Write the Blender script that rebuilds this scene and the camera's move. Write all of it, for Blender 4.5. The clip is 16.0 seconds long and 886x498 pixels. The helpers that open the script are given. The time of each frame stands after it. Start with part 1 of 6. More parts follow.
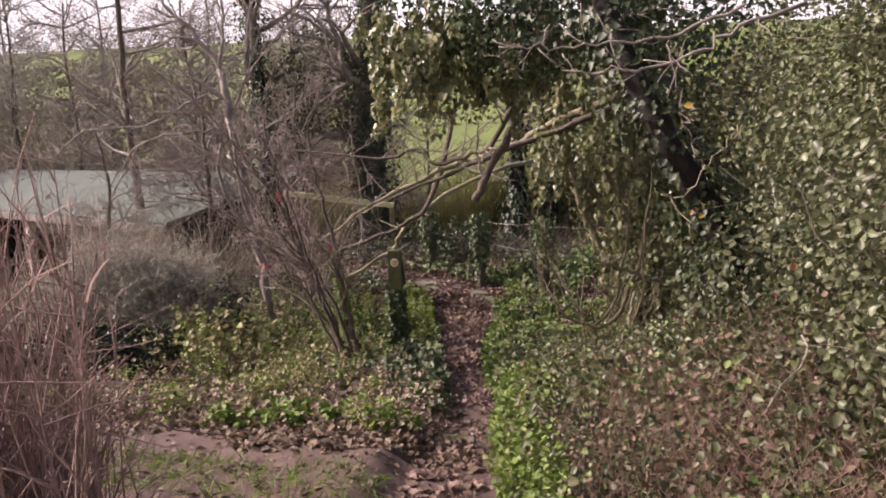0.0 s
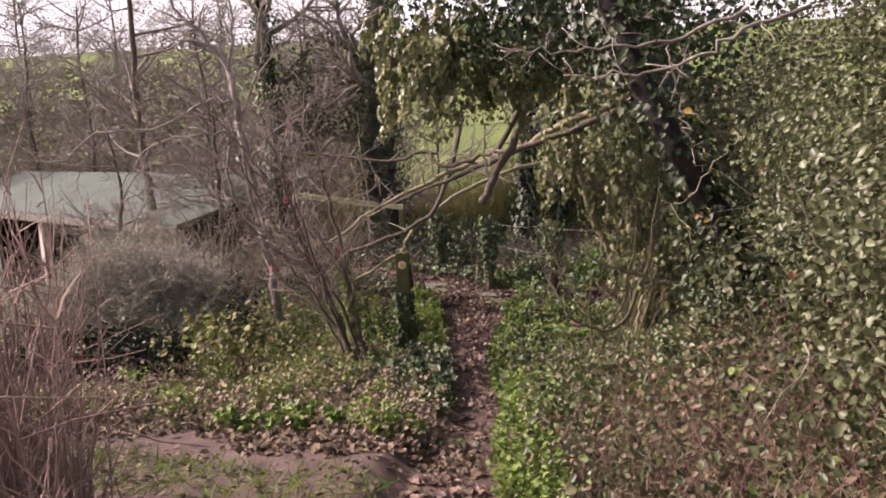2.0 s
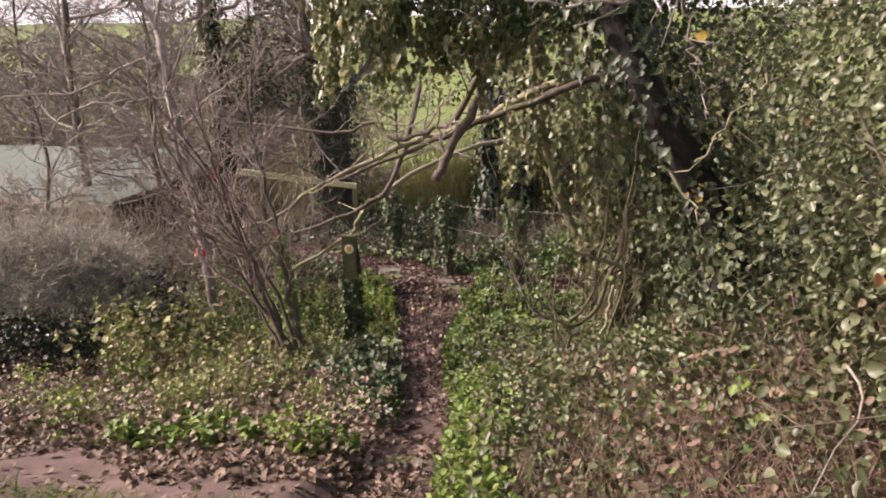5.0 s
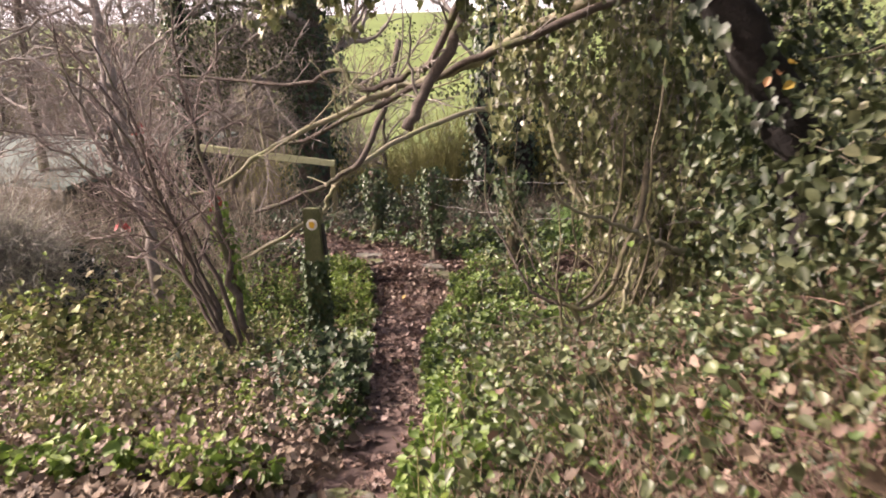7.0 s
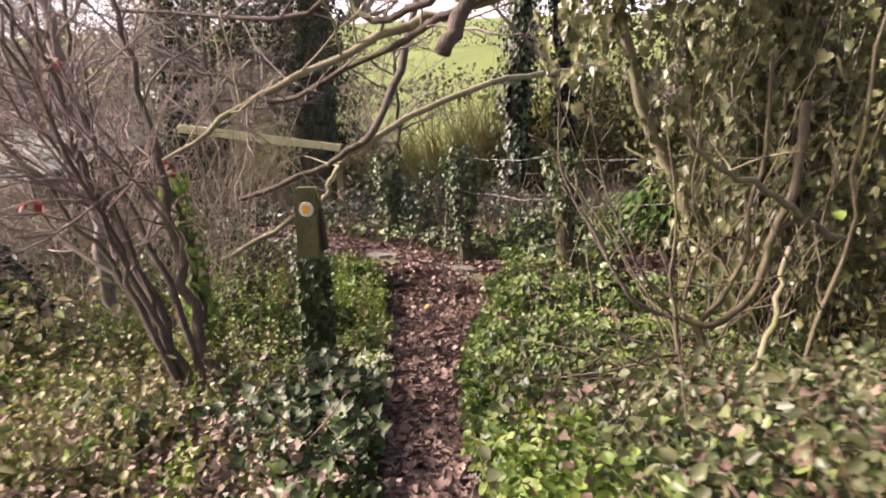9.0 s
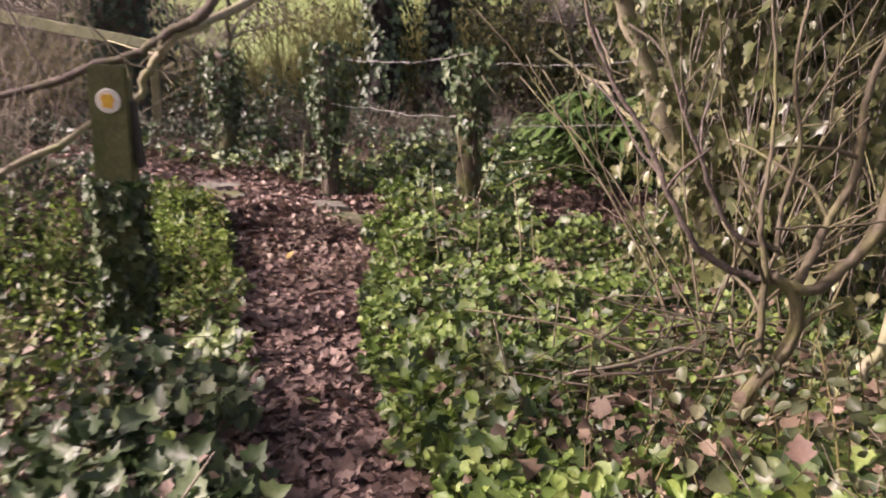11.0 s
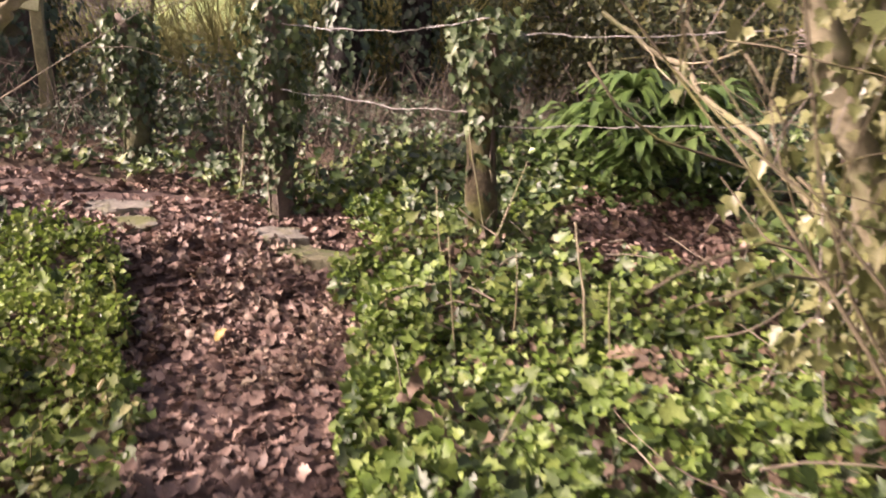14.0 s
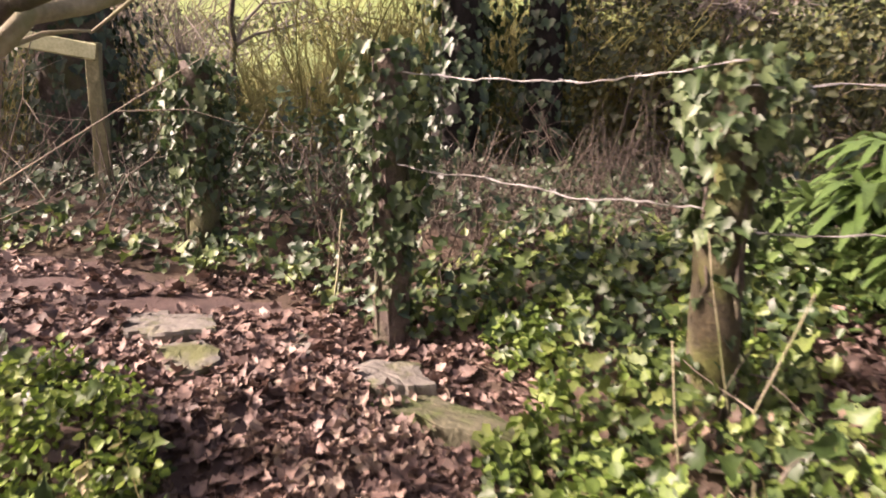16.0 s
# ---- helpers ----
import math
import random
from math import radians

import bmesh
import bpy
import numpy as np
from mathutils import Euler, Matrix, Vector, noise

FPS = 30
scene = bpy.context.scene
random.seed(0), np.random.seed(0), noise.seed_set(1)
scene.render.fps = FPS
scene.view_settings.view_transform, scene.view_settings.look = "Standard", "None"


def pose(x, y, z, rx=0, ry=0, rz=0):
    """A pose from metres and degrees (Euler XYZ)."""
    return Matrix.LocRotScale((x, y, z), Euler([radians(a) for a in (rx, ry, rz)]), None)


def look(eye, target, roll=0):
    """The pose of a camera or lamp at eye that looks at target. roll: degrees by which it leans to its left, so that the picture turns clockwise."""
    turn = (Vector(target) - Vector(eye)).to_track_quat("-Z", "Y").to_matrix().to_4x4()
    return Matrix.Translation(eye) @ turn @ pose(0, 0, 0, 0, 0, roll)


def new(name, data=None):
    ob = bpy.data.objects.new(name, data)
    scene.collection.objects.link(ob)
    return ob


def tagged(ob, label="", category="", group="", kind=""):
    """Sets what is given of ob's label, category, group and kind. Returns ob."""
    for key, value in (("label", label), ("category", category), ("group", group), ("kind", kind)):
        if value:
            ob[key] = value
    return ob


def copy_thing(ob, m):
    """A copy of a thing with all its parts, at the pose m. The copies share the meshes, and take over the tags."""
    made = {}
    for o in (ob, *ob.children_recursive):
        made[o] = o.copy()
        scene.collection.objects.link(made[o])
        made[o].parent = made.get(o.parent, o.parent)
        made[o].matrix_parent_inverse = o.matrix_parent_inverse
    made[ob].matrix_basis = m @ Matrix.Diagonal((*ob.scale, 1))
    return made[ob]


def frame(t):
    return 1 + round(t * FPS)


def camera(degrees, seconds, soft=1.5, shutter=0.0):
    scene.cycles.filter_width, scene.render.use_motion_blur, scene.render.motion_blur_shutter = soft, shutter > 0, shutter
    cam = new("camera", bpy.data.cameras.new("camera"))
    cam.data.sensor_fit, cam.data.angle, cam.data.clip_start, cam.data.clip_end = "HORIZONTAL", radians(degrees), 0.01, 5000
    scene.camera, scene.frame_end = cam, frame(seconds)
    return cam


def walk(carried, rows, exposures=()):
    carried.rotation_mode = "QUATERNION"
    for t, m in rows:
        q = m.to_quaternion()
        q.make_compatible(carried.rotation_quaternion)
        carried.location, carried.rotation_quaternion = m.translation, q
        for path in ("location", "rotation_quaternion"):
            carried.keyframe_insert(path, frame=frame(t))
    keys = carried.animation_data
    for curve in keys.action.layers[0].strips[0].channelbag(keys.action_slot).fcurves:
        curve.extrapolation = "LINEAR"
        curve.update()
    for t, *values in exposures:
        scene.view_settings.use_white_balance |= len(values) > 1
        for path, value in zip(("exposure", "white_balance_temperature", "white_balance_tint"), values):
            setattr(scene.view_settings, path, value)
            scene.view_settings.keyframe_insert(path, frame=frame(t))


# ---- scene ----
cam = camera(62.0, 16.0, soft=1.8, shutter=0.45)
PATH = [
    (0, (1.178, -0.954, 2.38), (1.023, 1.015, 2.064), -1.9),
    (0.5, (1.157, -0.978, 2.394), (1.025, 0.989, 2.061), -1.3),
    (1, (1.179, -0.956, 2.394), (1.039, 1.011, 2.065), -1.4),
    (1.5, (1.206, -0.959, 2.396), (1.042, 1.007, 2.073), -1.8),
    (2, (1.23, -0.934, 2.396), (1.041, 1.032, 2.083), -2.0),
    (2.5, (1.25, -0.873, 2.392), (1.045, 1.093, 2.088), -2.2),
    (3, (1.269, -0.784, 2.396), (1.041, 1.181, 2.101), -2.8),
    (3.5, (1.284, -0.645, 2.384), (1.085, 1.321, 2.077), -2.7),
    (4, (1.272, -0.495, 2.361), (1.129, 1.471, 2.025), -2.2),
    (4.5, (1.282, -0.344, 2.328), (1.172, 1.621, 1.973), -1.5),
    (4.7, (1.288, -0.278, 2.314), (1.19, 1.686, 1.952), -1.0),
    (6.8, (1.416, 0.819, 1.871), (1.324, 2.784, 1.509), -1.6),
    (7, (1.422, 0.979, 1.849), (1.316, 2.942, 1.485), -1.8),
    (7.5, (1.422, 1.353, 1.816), (1.276, 3.312, 1.44), -2.4),
    (8, (1.274, 1.692, 1.71), (1.128, 3.656, 1.363), -2.2),
    (8.2, (1.262, 1.847, 1.663), (1.096, 3.811, 1.329), -2.4),
    (10.3, (0.784, 3.486, 1.215), (0.93, 5.444, 0.834), 0.7),
    (10.5, (0.75, 3.6, 1.197), (0.967, 5.545, 0.787), 1.3),
    (11, (0.778, 3.923, 1.134), (1.125, 5.832, 0.648), 1.6),
    (11.5, (0.797, 4.199, 1.084), (1.279, 6.059, 0.531), 1.9),
    (12, (0.816, 4.457, 1.044), (1.394, 6.272, 0.434), 2.4),
    (12.5, (0.833, 4.669, 1.05), (1.436, 6.458, 0.389), 3.0),
    (13, (0.826, 4.909, 1.046), (1.443, 6.682, 0.357), 3.1),
    (13.5, (0.817, 5.091, 1.073), (1.387, 6.897, 0.431), 2.8),
    (14, (0.82, 5.4, 1.145), (1.287, 7.261, 0.578), 1.9),
    (14.5, (0.754, 5.655, 1.144), (1.172, 7.535, 0.603), 1.9),
    (15, (0.801, 5.912, 1.156), (1.095, 7.822, 0.641), 0.6),
    (15.5, (0.774, 6.239, 1.154), (1.059, 8.162, 0.682), 0.4),
    (16, (0.726, 6.608, 1.155), (1.001, 8.533, 0.69), 1.2),
]
walk(cam, [(t, look(eye, target, roll)) for t, eye, target, roll in PATH], [(0, 0.65, 6500, 30), (3, 0.74, 6550, 28), (5, 0.88, 6600, 26), (7, 1.26, 6700, 26), (8.5, 1.35, 6700, 27), (10.6, 1.17, 6500, 34), (11.5, 1.32, 6500, 34), (12, 1.42, 6600, 36), (13, 1.57, 6800, 37), (14.2, 1.55, 7000, 34), (14.8, 1.62, 7000, 35), (16, 1.68, 7000, 33)])


# ---- light and sky ----
SUN_TO = Vector((-0.82, 0.02, 0.57)).normalized()
world = bpy.data.worlds.new("sky")
scene.world = world
world.use_nodes = True
wn = world.node_tree.nodes
sky = wn.new("ShaderNodeTexSky")
sky.sky_type, sky.sun_disc = "NISHITA", False
sky.sun_elevation = math.asin(SUN_TO.z)
sky.sun_rotation = math.atan2(SUN_TO.x, SUN_TO.y)
sky.dust_density, sky.air_density, sky.ozone_density = 10.0, 1.2, 0.6
world.node_tree.links.new(sky.outputs[0], wn["Background"].inputs[0])
wn["Background"].inputs[1].default_value = 0.09
sun = new("sun", bpy.data.lights.new("sun", "SUN"))
sun.data.energy, sun.data.angle, sun.data.color = 4.4, radians(3.0), (1.0, 0.93, 0.82)
sun.matrix_world = look(SUN_TO * 40, (0, 0, 0))

rng = np.random.default_rng(7)

# bright haze of the winter sky, all round the horizon
haze = bpy.data.materials.new("sky_haze")
haze.use_nodes = True
haze.node_tree.nodes.clear()
glow = haze.node_tree.nodes.new("ShaderNodeEmission")
glow.inputs[0].default_value, glow.inputs[1].default_value = (1.0, 0.965, 0.955, 1), 0.85
haze.node_tree.links.new(glow.outputs[0], haze.node_tree.nodes.new("ShaderNodeOutputMaterial").inputs[0])
bm = bmesh.new()
bmesh.ops.create_cone(bm, segments=64, radius1=880, radius2=800, depth=260, cap_ends=False, matrix=Matrix.Translation((0, 0, 110)))
haze_me = bpy.data.meshes.new("backdrop")
bm.to_mesh(haze_me)
bm.free()
haze_me.materials.append(haze)
tagged(new("backdrop", haze_me), "pale hazy winter sky low over the horizon", "sky", "", "structure")


# ---- small tools ----
def unit(v):
    v = np.asarray(v, float)
    return v / np.maximum(np.linalg.norm(v, axis=-1, keepdims=True), 1e-9)


def mesh_np(name, verts, faces, mats=(), smooth=False):
    """A mesh from numpy arrays; every face has the same number of corners."""
    me = bpy.data.meshes.new(name)
    verts, faces = np.asarray(verts, np.float32), np.asarray(faces, np.int32)
    k = faces.shape[1]
    me.vertices.add(len(verts))
    me.vertices.foreach_set("co", verts.ravel())
    me.loops.add(faces.size)
    me.loops.foreach_set("vertex_index", faces.ravel())
    me.polygons.add(len(faces))
    me.polygons.foreach_set("loop_start", np.arange(0, faces.size, k, dtype=np.int32))
    for m in mats:
        me.materials.append(m)
    me.update(calc_edges=True)
    if smooth:
        me.polygons.foreach_set("use_smooth", np.ones(len(faces), bool))
    return me


def thing(name, label, category, at=(0, 0, 0), group="", kind=""):
    ob = new(name)
    ob.empty_display_size = 0.1
    ob.location = at
    return tagged(ob, label, category, group, kind)


def child(name, me, parent, label="", kind=""):
    ob = new(name, me)
    ob.parent = parent
    if parent.type == "EMPTY":
        ob.matrix_parent_inverse = Matrix.Translation(parent.location).inverted()
    return tagged(ob, label, "", "", kind)


def part(name, bm, material, parent, label=""):
    me = bpy.data.meshes.new(name)
    bm.to_mesh(me)
    bm.free()
    me.materials.append(material)
    return child(name, me, parent, label)


class Tubes:
    """Collects tapered tubes and turns them into one mesh."""

    def __init__(self):
        self.v, self.f, self.n = [], [], 0

    def add(self, pts, radii, sides=5):
        pts, radii = np.asarray(pts, float), np.asarray(radii, float)
        k = len(pts)
        tan = unit(np.gradient(pts, axis=0))
        ref = np.eye(3)[np.abs(tan).max(0).argmin()][None]
        a = unit(np.cross(tan, ref))
        b = np.cross(tan, a)
        ang = np.arange(sides) * 2 * np.pi / sides
        ring = pts[:, None] + radii[:, None, None] * (np.cos(ang)[None, :, None] * a[:, None] + np.sin(ang)[None, :, None] * b[:, None])
        i = self.n + np.arange(k - 1)[:, None] * sides + np.arange(sides)[None]
        j = self.n + np.arange(k - 1)[:, None] * sides + (np.arange(sides)[None] + 1) % sides
        self.f.append(np.stack([i, j, j + sides, i + sides], -1).reshape(-1, 4))
        cap = self.n + (k - 1) * sides
        if sides >= 4:
            self.f.append(np.array([[cap, cap + 1, cap + 2, cap + 3]]))
            if sides > 4:
                self.f.append(np.array([[cap, cap + 3, cap + 4, cap + min(5, sides - 1)]]))
        self.v.append(ring.reshape(-1, 3))
        self.n += k * sides

    def mesh(self, name, mat):
        return mesh_np(name, np.concatenate(self.v), np.concatenate(self.f), (mat,), True)


def wander(start, way, length, n, wobble, lift=0.0):
    """A crooked line of n points."""
    pts, d = [np.array(start, float)], unit(way)
    for _ in range(n - 1):
        d = unit(d + rng.normal(0, wobble, 3) + (0, 0, lift))
        pts.append(pts[-1] + d * length / (n - 1))
    return np.array(pts)


def through_points(pts, per=4, wobble=0.0):
    """A smooth line through a few points."""
    p = np.asarray(pts, float)
    q = np.concatenate([[2 * p[0] - p[1]], p, [2 * p[-1] - p[-2]]])
    out = []
    for i in range(1, len(q) - 2):
        for s in np.arange(per) / per:
            a, b, c, d = q[i - 1 : i + 3]
            out.append(0.5 * (2 * b + (c - a) * s + (2 * a - 5 * b + 4 * c - d) * s * s + (3 * b - 3 * c + d - a) * s**3))
    out.append(p[-1])
    out = np.array(out)
    out[1:-1] += rng.normal(0, 1, (len(out) - 2, 3)) * wobble
    return out


def grow(tubes, line, r0, r1, depth, kids, ratio, angle, sides=5, lift=0.02, wobble=0.16, tips=None, first=0.25):
    """A limb along a line with side shoots, and shoots on those."""
    k = len(line)
    tubes.add(line, np.linspace(r0, r1, k), sides)
    length = np.linalg.norm(np.diff(line, axis=0), axis=1).sum()
    if tips is not None:
        tips.append(line)
    if depth == 0:
        return
    for _ in range(kids):
        u = rng.uniform(first, 1.0)
        i = min(int(u * (k - 1)), k - 2)
        base = line[i] + (line[i + 1] - line[i]) * (u * (k - 1) - i)
        ahead = unit(line[i + 1] - line[i])
        side = unit(np.cross(ahead, rng.normal(0, 1, 3)))
        a = radians(angle) * rng.uniform(0.6, 1.4)
        way = ahead * math.cos(a) + side * math.sin(a) + np.array([0, 0, lift * 6])
        long = length * ratio * rng.uniform(0.5, 1.2) * (1.15 - 0.6 * u)
        n = 6 if depth > 1 else 5
        rr = (r0 + (r1 - r0) * u) * 0.62
        grow(tubes, wander(base, way, long, n, wobble, lift), rr, max(rr * 0.4, 0.003), depth - 1, max(2, int(kids * 0.75)), ratio, angle, max(3, sides - 1), lift, wobble, tips, 0.2)


def along(lines, count):
    """Points strewn along lines, with the directions there."""
    segs = np.concatenate([np.stack([l[:-1], l[1:]], 1) for l in lines])
    w = np.linalg.norm(segs[:, 1] - segs[:, 0], axis=1)
    i = rng.choice(len(segs), count, p=w / w.sum())
    u = rng.random((count, 1))
    return segs[i, 0] * (1 - u) + segs[i, 1] * u, unit(segs[i, 1] - segs[i, 0])


# Leaf outlines: x across, y along the leaf, z the fold; each fans from its first point.
def outline(half, middle, fold=0.1):
    right = [(x, y, fold * abs(x) * 2) for x, y in half]
    left = [(-x, y, z) for x, y, z in right[::-1] if abs(x) > 1e-6]
    v = [middle] + right + left
    n = len(v) - 1
    return np.array(v, float), np.array([(0, i, i % n + 1) for i in range(1, n + 1)])


IVY = outline([(0, 0.08), (0.24, -0.06), (0.5, 0.16), (0.34, 0.34), (0.36, 0.56), (0.17, 0.62), (0, 1.0)], (0, 0.32, -0.03), 0.16)
OVAL = outline([(0, 0), (0.29, 0.18), (0.4, 0.46), (0.25, 0.8), (0, 1.0)], (0, 0.45, -0.06), 0.22)
def ribbed(rows):
    """A leaf with a midrib: rows of (y, half width, lift of the edges)."""
    v, f = [], []
    for y, w, z in rows:
        v += [(-w, y, z), (0, y, 0), (w, y + 0.03, z)]
    for k in range(len(rows) - 1):
        a, b = 3 * k, 3 * k + 3
        for c in (0, 1):
            f += [(a + c, a + c + 1, b + c + 1), (a + c, b + c + 1, b + c)]
    return np.array(v, float), np.array(f)


DEAD = ribbed([(0.0, 0.03, 0.0), (0.14, 0.24, 0.05), (0.34, 0.44, 0.1), (0.46, 0.27, 0.05), (0.64, 0.36, 0.09), (0.78, 0.16, 0.03), (1.0, 0.02, 0.0)])
CHIP = outline([(0, 0), (0.35, 0.45), (0, 1.0)], (0, 0.45, -0.06), 0.25)
BLADE = (np.array([(-0.03, 0, 0), (0.03, 0, 0), (-0.026, 0.35, 0.05), (0.026, 0.35, 0.05), (-0.016, 0.7, 0), (0.016, 0.7, 0), (0, 1, -0.12)], float),
         np.array([(0, 1, 3), (0, 3, 2), (2, 3, 5), (2, 5, 4), (4, 5, 6)]))


def strew(name, shape, at, normal, size, mat, heading=None, curl=0.25):
    """Many leaves in one mesh: at each place one leaf that faces along its normal."""
    tv, tf = shape
    n = len(at)
    z = unit(normal)
    h = rng.normal(0, 1, (n, 3)) if heading is None else heading + rng.normal(0, 0.35, (n, 3))
    y = unit(h - (h * z).sum(1, keepdims=True) * z)
    x = np.cross(y, z)
    local = np.repeat(tv[None], n, 0).copy()
    bend = rng.normal(0, curl, (n, 1))
    local[:, :, 2] += bend * (local[:, :, 1] - 0.4) ** 2 + rng.normal(0, curl * 0.6, (n, 1)) * local[:, :, 0] * local[:, :, 1]
    local[:, :, 2] += rng.normal(curl * 0.6, curl, (n, 1)) * local[:, :, 0] ** 2
    local[:, :, 0] *= rng.uniform(0.75, 1.2, (n, 1))
    local *= np.asarray(size).reshape(-1, 1, 1)
    v = np.asarray(at)[:, None] + local[:, :, :1] * x[:, None] + local[:, :, 1:2] * y[:, None] + local[:, :, 2:] * z[:, None]
    f = tf[None] + (np.arange(n) * len(tv))[:, None, None]
    return mesh_np(name, v.reshape(-1, 3), f.reshape(-1, 3), (mat,))


def lean(n, up=1.0, spread=0.6):
    """Normals that point up, more or less."""
    return unit(np.stack([rng.normal(0, spread, n), rng.normal(0, spread, n), np.full(n, up)], 1))


# ---- materials ----
def nodes_of(name):
    m = bpy.data.materials.new(name)
    m.use_nodes = True
    t = m.node_tree
    return m, t, t.nodes["Principled BSDF"], lambda a, b: t.links.new(a, b)


def ramp(t, stops):
    r = t.nodes.new("ShaderNodeValToRGB")
    e = r.color_ramp.elements
    while len(e) < len(stops):
        e.new(0.5)
    for el, (p, c) in zip(e, stops):
        el.position, el.color = p, (*c, 1)
    return r


def noise_of(t, scale, detail=4.0, rough=0.6):
    n = t.nodes.new("ShaderNodeTexNoise")
    n.inputs["Scale"].default_value, n.inputs["Detail"].default_value, n.inputs["Roughness"].default_value = scale, detail, rough
    g = t.nodes.new("ShaderNodeNewGeometry")
    t.links.new(g.outputs["Position"], n.inputs["Vector"])
    return n


def surface(name, stops, scale=8.0, rough=0.85, bump=0.4, fine=60.0, second=None):
    """Ground, bark, stone and wood: colour from coarse and fine grain, with relief."""
    m, t, p, link = nodes_of(name)
    a, b = noise_of(t, scale, 6), noise_of(t, fine, 4)
    mix = t.nodes.new("ShaderNodeMix")
    mix.data_type = "FLOAT"
    mix.inputs[0].default_value = 0.4
    link(a.outputs[0], mix.inputs[2])
    link(b.outputs[0], mix.inputs[3])
    r = ramp(t, stops)
    link(mix.outputs[0], r.inputs[0])
    out = r.outputs[0]
    if second:
        lo, hi, colour, sc = second
        c = noise_of(t, sc, 5)
        k = t.nodes.new("ShaderNodeMapRange")
        k.inputs[1].default_value, k.inputs[2].default_value = lo, hi
        link(c.outputs[0], k.inputs[0])
        mc = t.nodes.new("ShaderNodeMix")
        mc.data_type = "RGBA"
        link(k.outputs[0], mc.inputs[0])
        link(out, mc.inputs[6])
        mc.inputs[7].default_value = (*colour, 1)
        out = mc.outputs[2]
    link(out, p.inputs["Base Color"])
    p.inputs["Roughness"].default_value = rough
    bp = t.nodes.new("ShaderNodeBump")
    bp.inputs["Strength"].default_value, bp.inputs["Distance"].default_value = bump, 0.02
    link(mix.outputs[0], bp.inputs["Height"])
    link(bp.outputs[0], p.inputs["Normal"])
    return m


def leaf(name, stops, rough=0.5, through_light=0.25, patch=2.6):
    """Leaves: each one its own shade, with blotches, and light that comes through."""
    m, t, p, link = nodes_of(name)
    g = t.nodes.new("ShaderNodeNewGeometry")
    n = noise_of(t, patch, 3)
    add = t.nodes.new("ShaderNodeMath")
    add.operation = "MULTIPLY_ADD"
    add.inputs[1].default_value = 0.6
    link(g.outputs["Random Per Island"], add.inputs[0])
    half = t.nodes.new("ShaderNodeMath")
    half.operation = "MULTIPLY"
    half.inputs[1].default_value = 0.4
    link(n.outputs[0], half.inputs[0])
    link(half.outputs[0], add.inputs[2])
    r = ramp(t, stops)
    link(add.outputs[0], r.inputs[0])
    fine = noise_of(t, 140.0, 2)
    mc = t.nodes.new("ShaderNodeMix")
    mc.data_type, mc.blend_type = "RGBA", "MULTIPLY"
    mc.inputs[0].default_value = 0.5
    fr = ramp(t, [(0.3, (0.6, 0.6, 0.6)), (0.7, (1.2, 1.2, 1.2))])
    link(fine.outputs[0], fr.inputs[0])
    link(r.outputs[0], mc.inputs[6])
    link(fr.outputs[0], mc.inputs[7])
    link(mc.outputs[2], p.inputs["Base Color"])
    p.inputs["Roughness"].default_value = rough
    tr = t.nodes.new("ShaderNodeBsdfTranslucent")
    link(mc.outputs[2], tr.inputs[0])
    ms = t.nodes.new("ShaderNodeMixShader")
    ms.inputs[0].default_value = through_light
    link(p.outputs[0], ms.inputs[1])
    link(tr.outputs[0], ms.inputs[2])
    link(ms.outputs[0], t.nodes["Material Output"].inputs[0])
    return m


M_SOIL = surface("woodland_soil", [(0.3, (0.035, 0.024, 0.016)), (0.55, (0.09, 0.06, 0.04)), (0.75, (0.16, 0.11, 0.075))], 5, 0.95, 0.8)
M_PATH = surface("path_mud", [(0.3, (0.045, 0.028, 0.024)), (0.55, (0.095, 0.06, 0.051)), (0.75, (0.16, 0.106, 0.09))], 7, 0.8, 0.7)
M_LANE = surface("lane_earth", [(0.3, (0.06, 0.037, 0.033)), (0.55, (0.115, 0.074, 0.066)), (0.75, (0.19, 0.13, 0.118))], 4, 0.85, 0.5)
M_FIELD = surface("field_grass", [(0.3, (0.09, 0.13, 0.03)), (0.55, (0.14, 0.19, 0.045)), (0.75, (0.2, 0.24, 0.07))], 0.15, 0.9, 0.2, 6.0)
M_ROUGH = surface("rough_grass", [(0.3, (0.045, 0.05, 0.02)), (0.55, (0.1, 0.1, 0.04)), (0.75, (0.17, 0.15, 0.07))], 0.8, 0.95, 0.5, 9.0)
M_BARK = surface("bark", [(0.3, (0.04, 0.03, 0.024)), (0.55, (0.11, 0.085, 0.07)), (0.75, (0.2, 0.165, 0.14))], 14, 0.9, 0.9, 90, (0.5, 0.7, (0.09, 0.1, 0.035), 4))
M_TWIG = surface("twig_bark", [(0.3, (0.085, 0.07, 0.06)), (0.55, (0.25, 0.215, 0.19)), (0.75, (0.5, 0.45, 0.41))], 6, 0.8, 0.3, 40)
M_REDTWIG = surface("reddish_twig_bark", [(0.3, (0.05, 0.036, 0.031)), (0.52, (0.17, 0.125, 0.11)), (0.75, (0.46, 0.39, 0.36))], 6, 0.75, 0.3, 40)
M_PALE = surface("pale_branch", [(0.3, (0.14, 0.12, 0.075)), (0.55, (0.27, 0.24, 0.16)), (0.75, (0.4, 0.36, 0.27))], 8, 0.8, 0.4, 60, (0.5, 0.7, (0.16, 0.18, 0.07), 5))
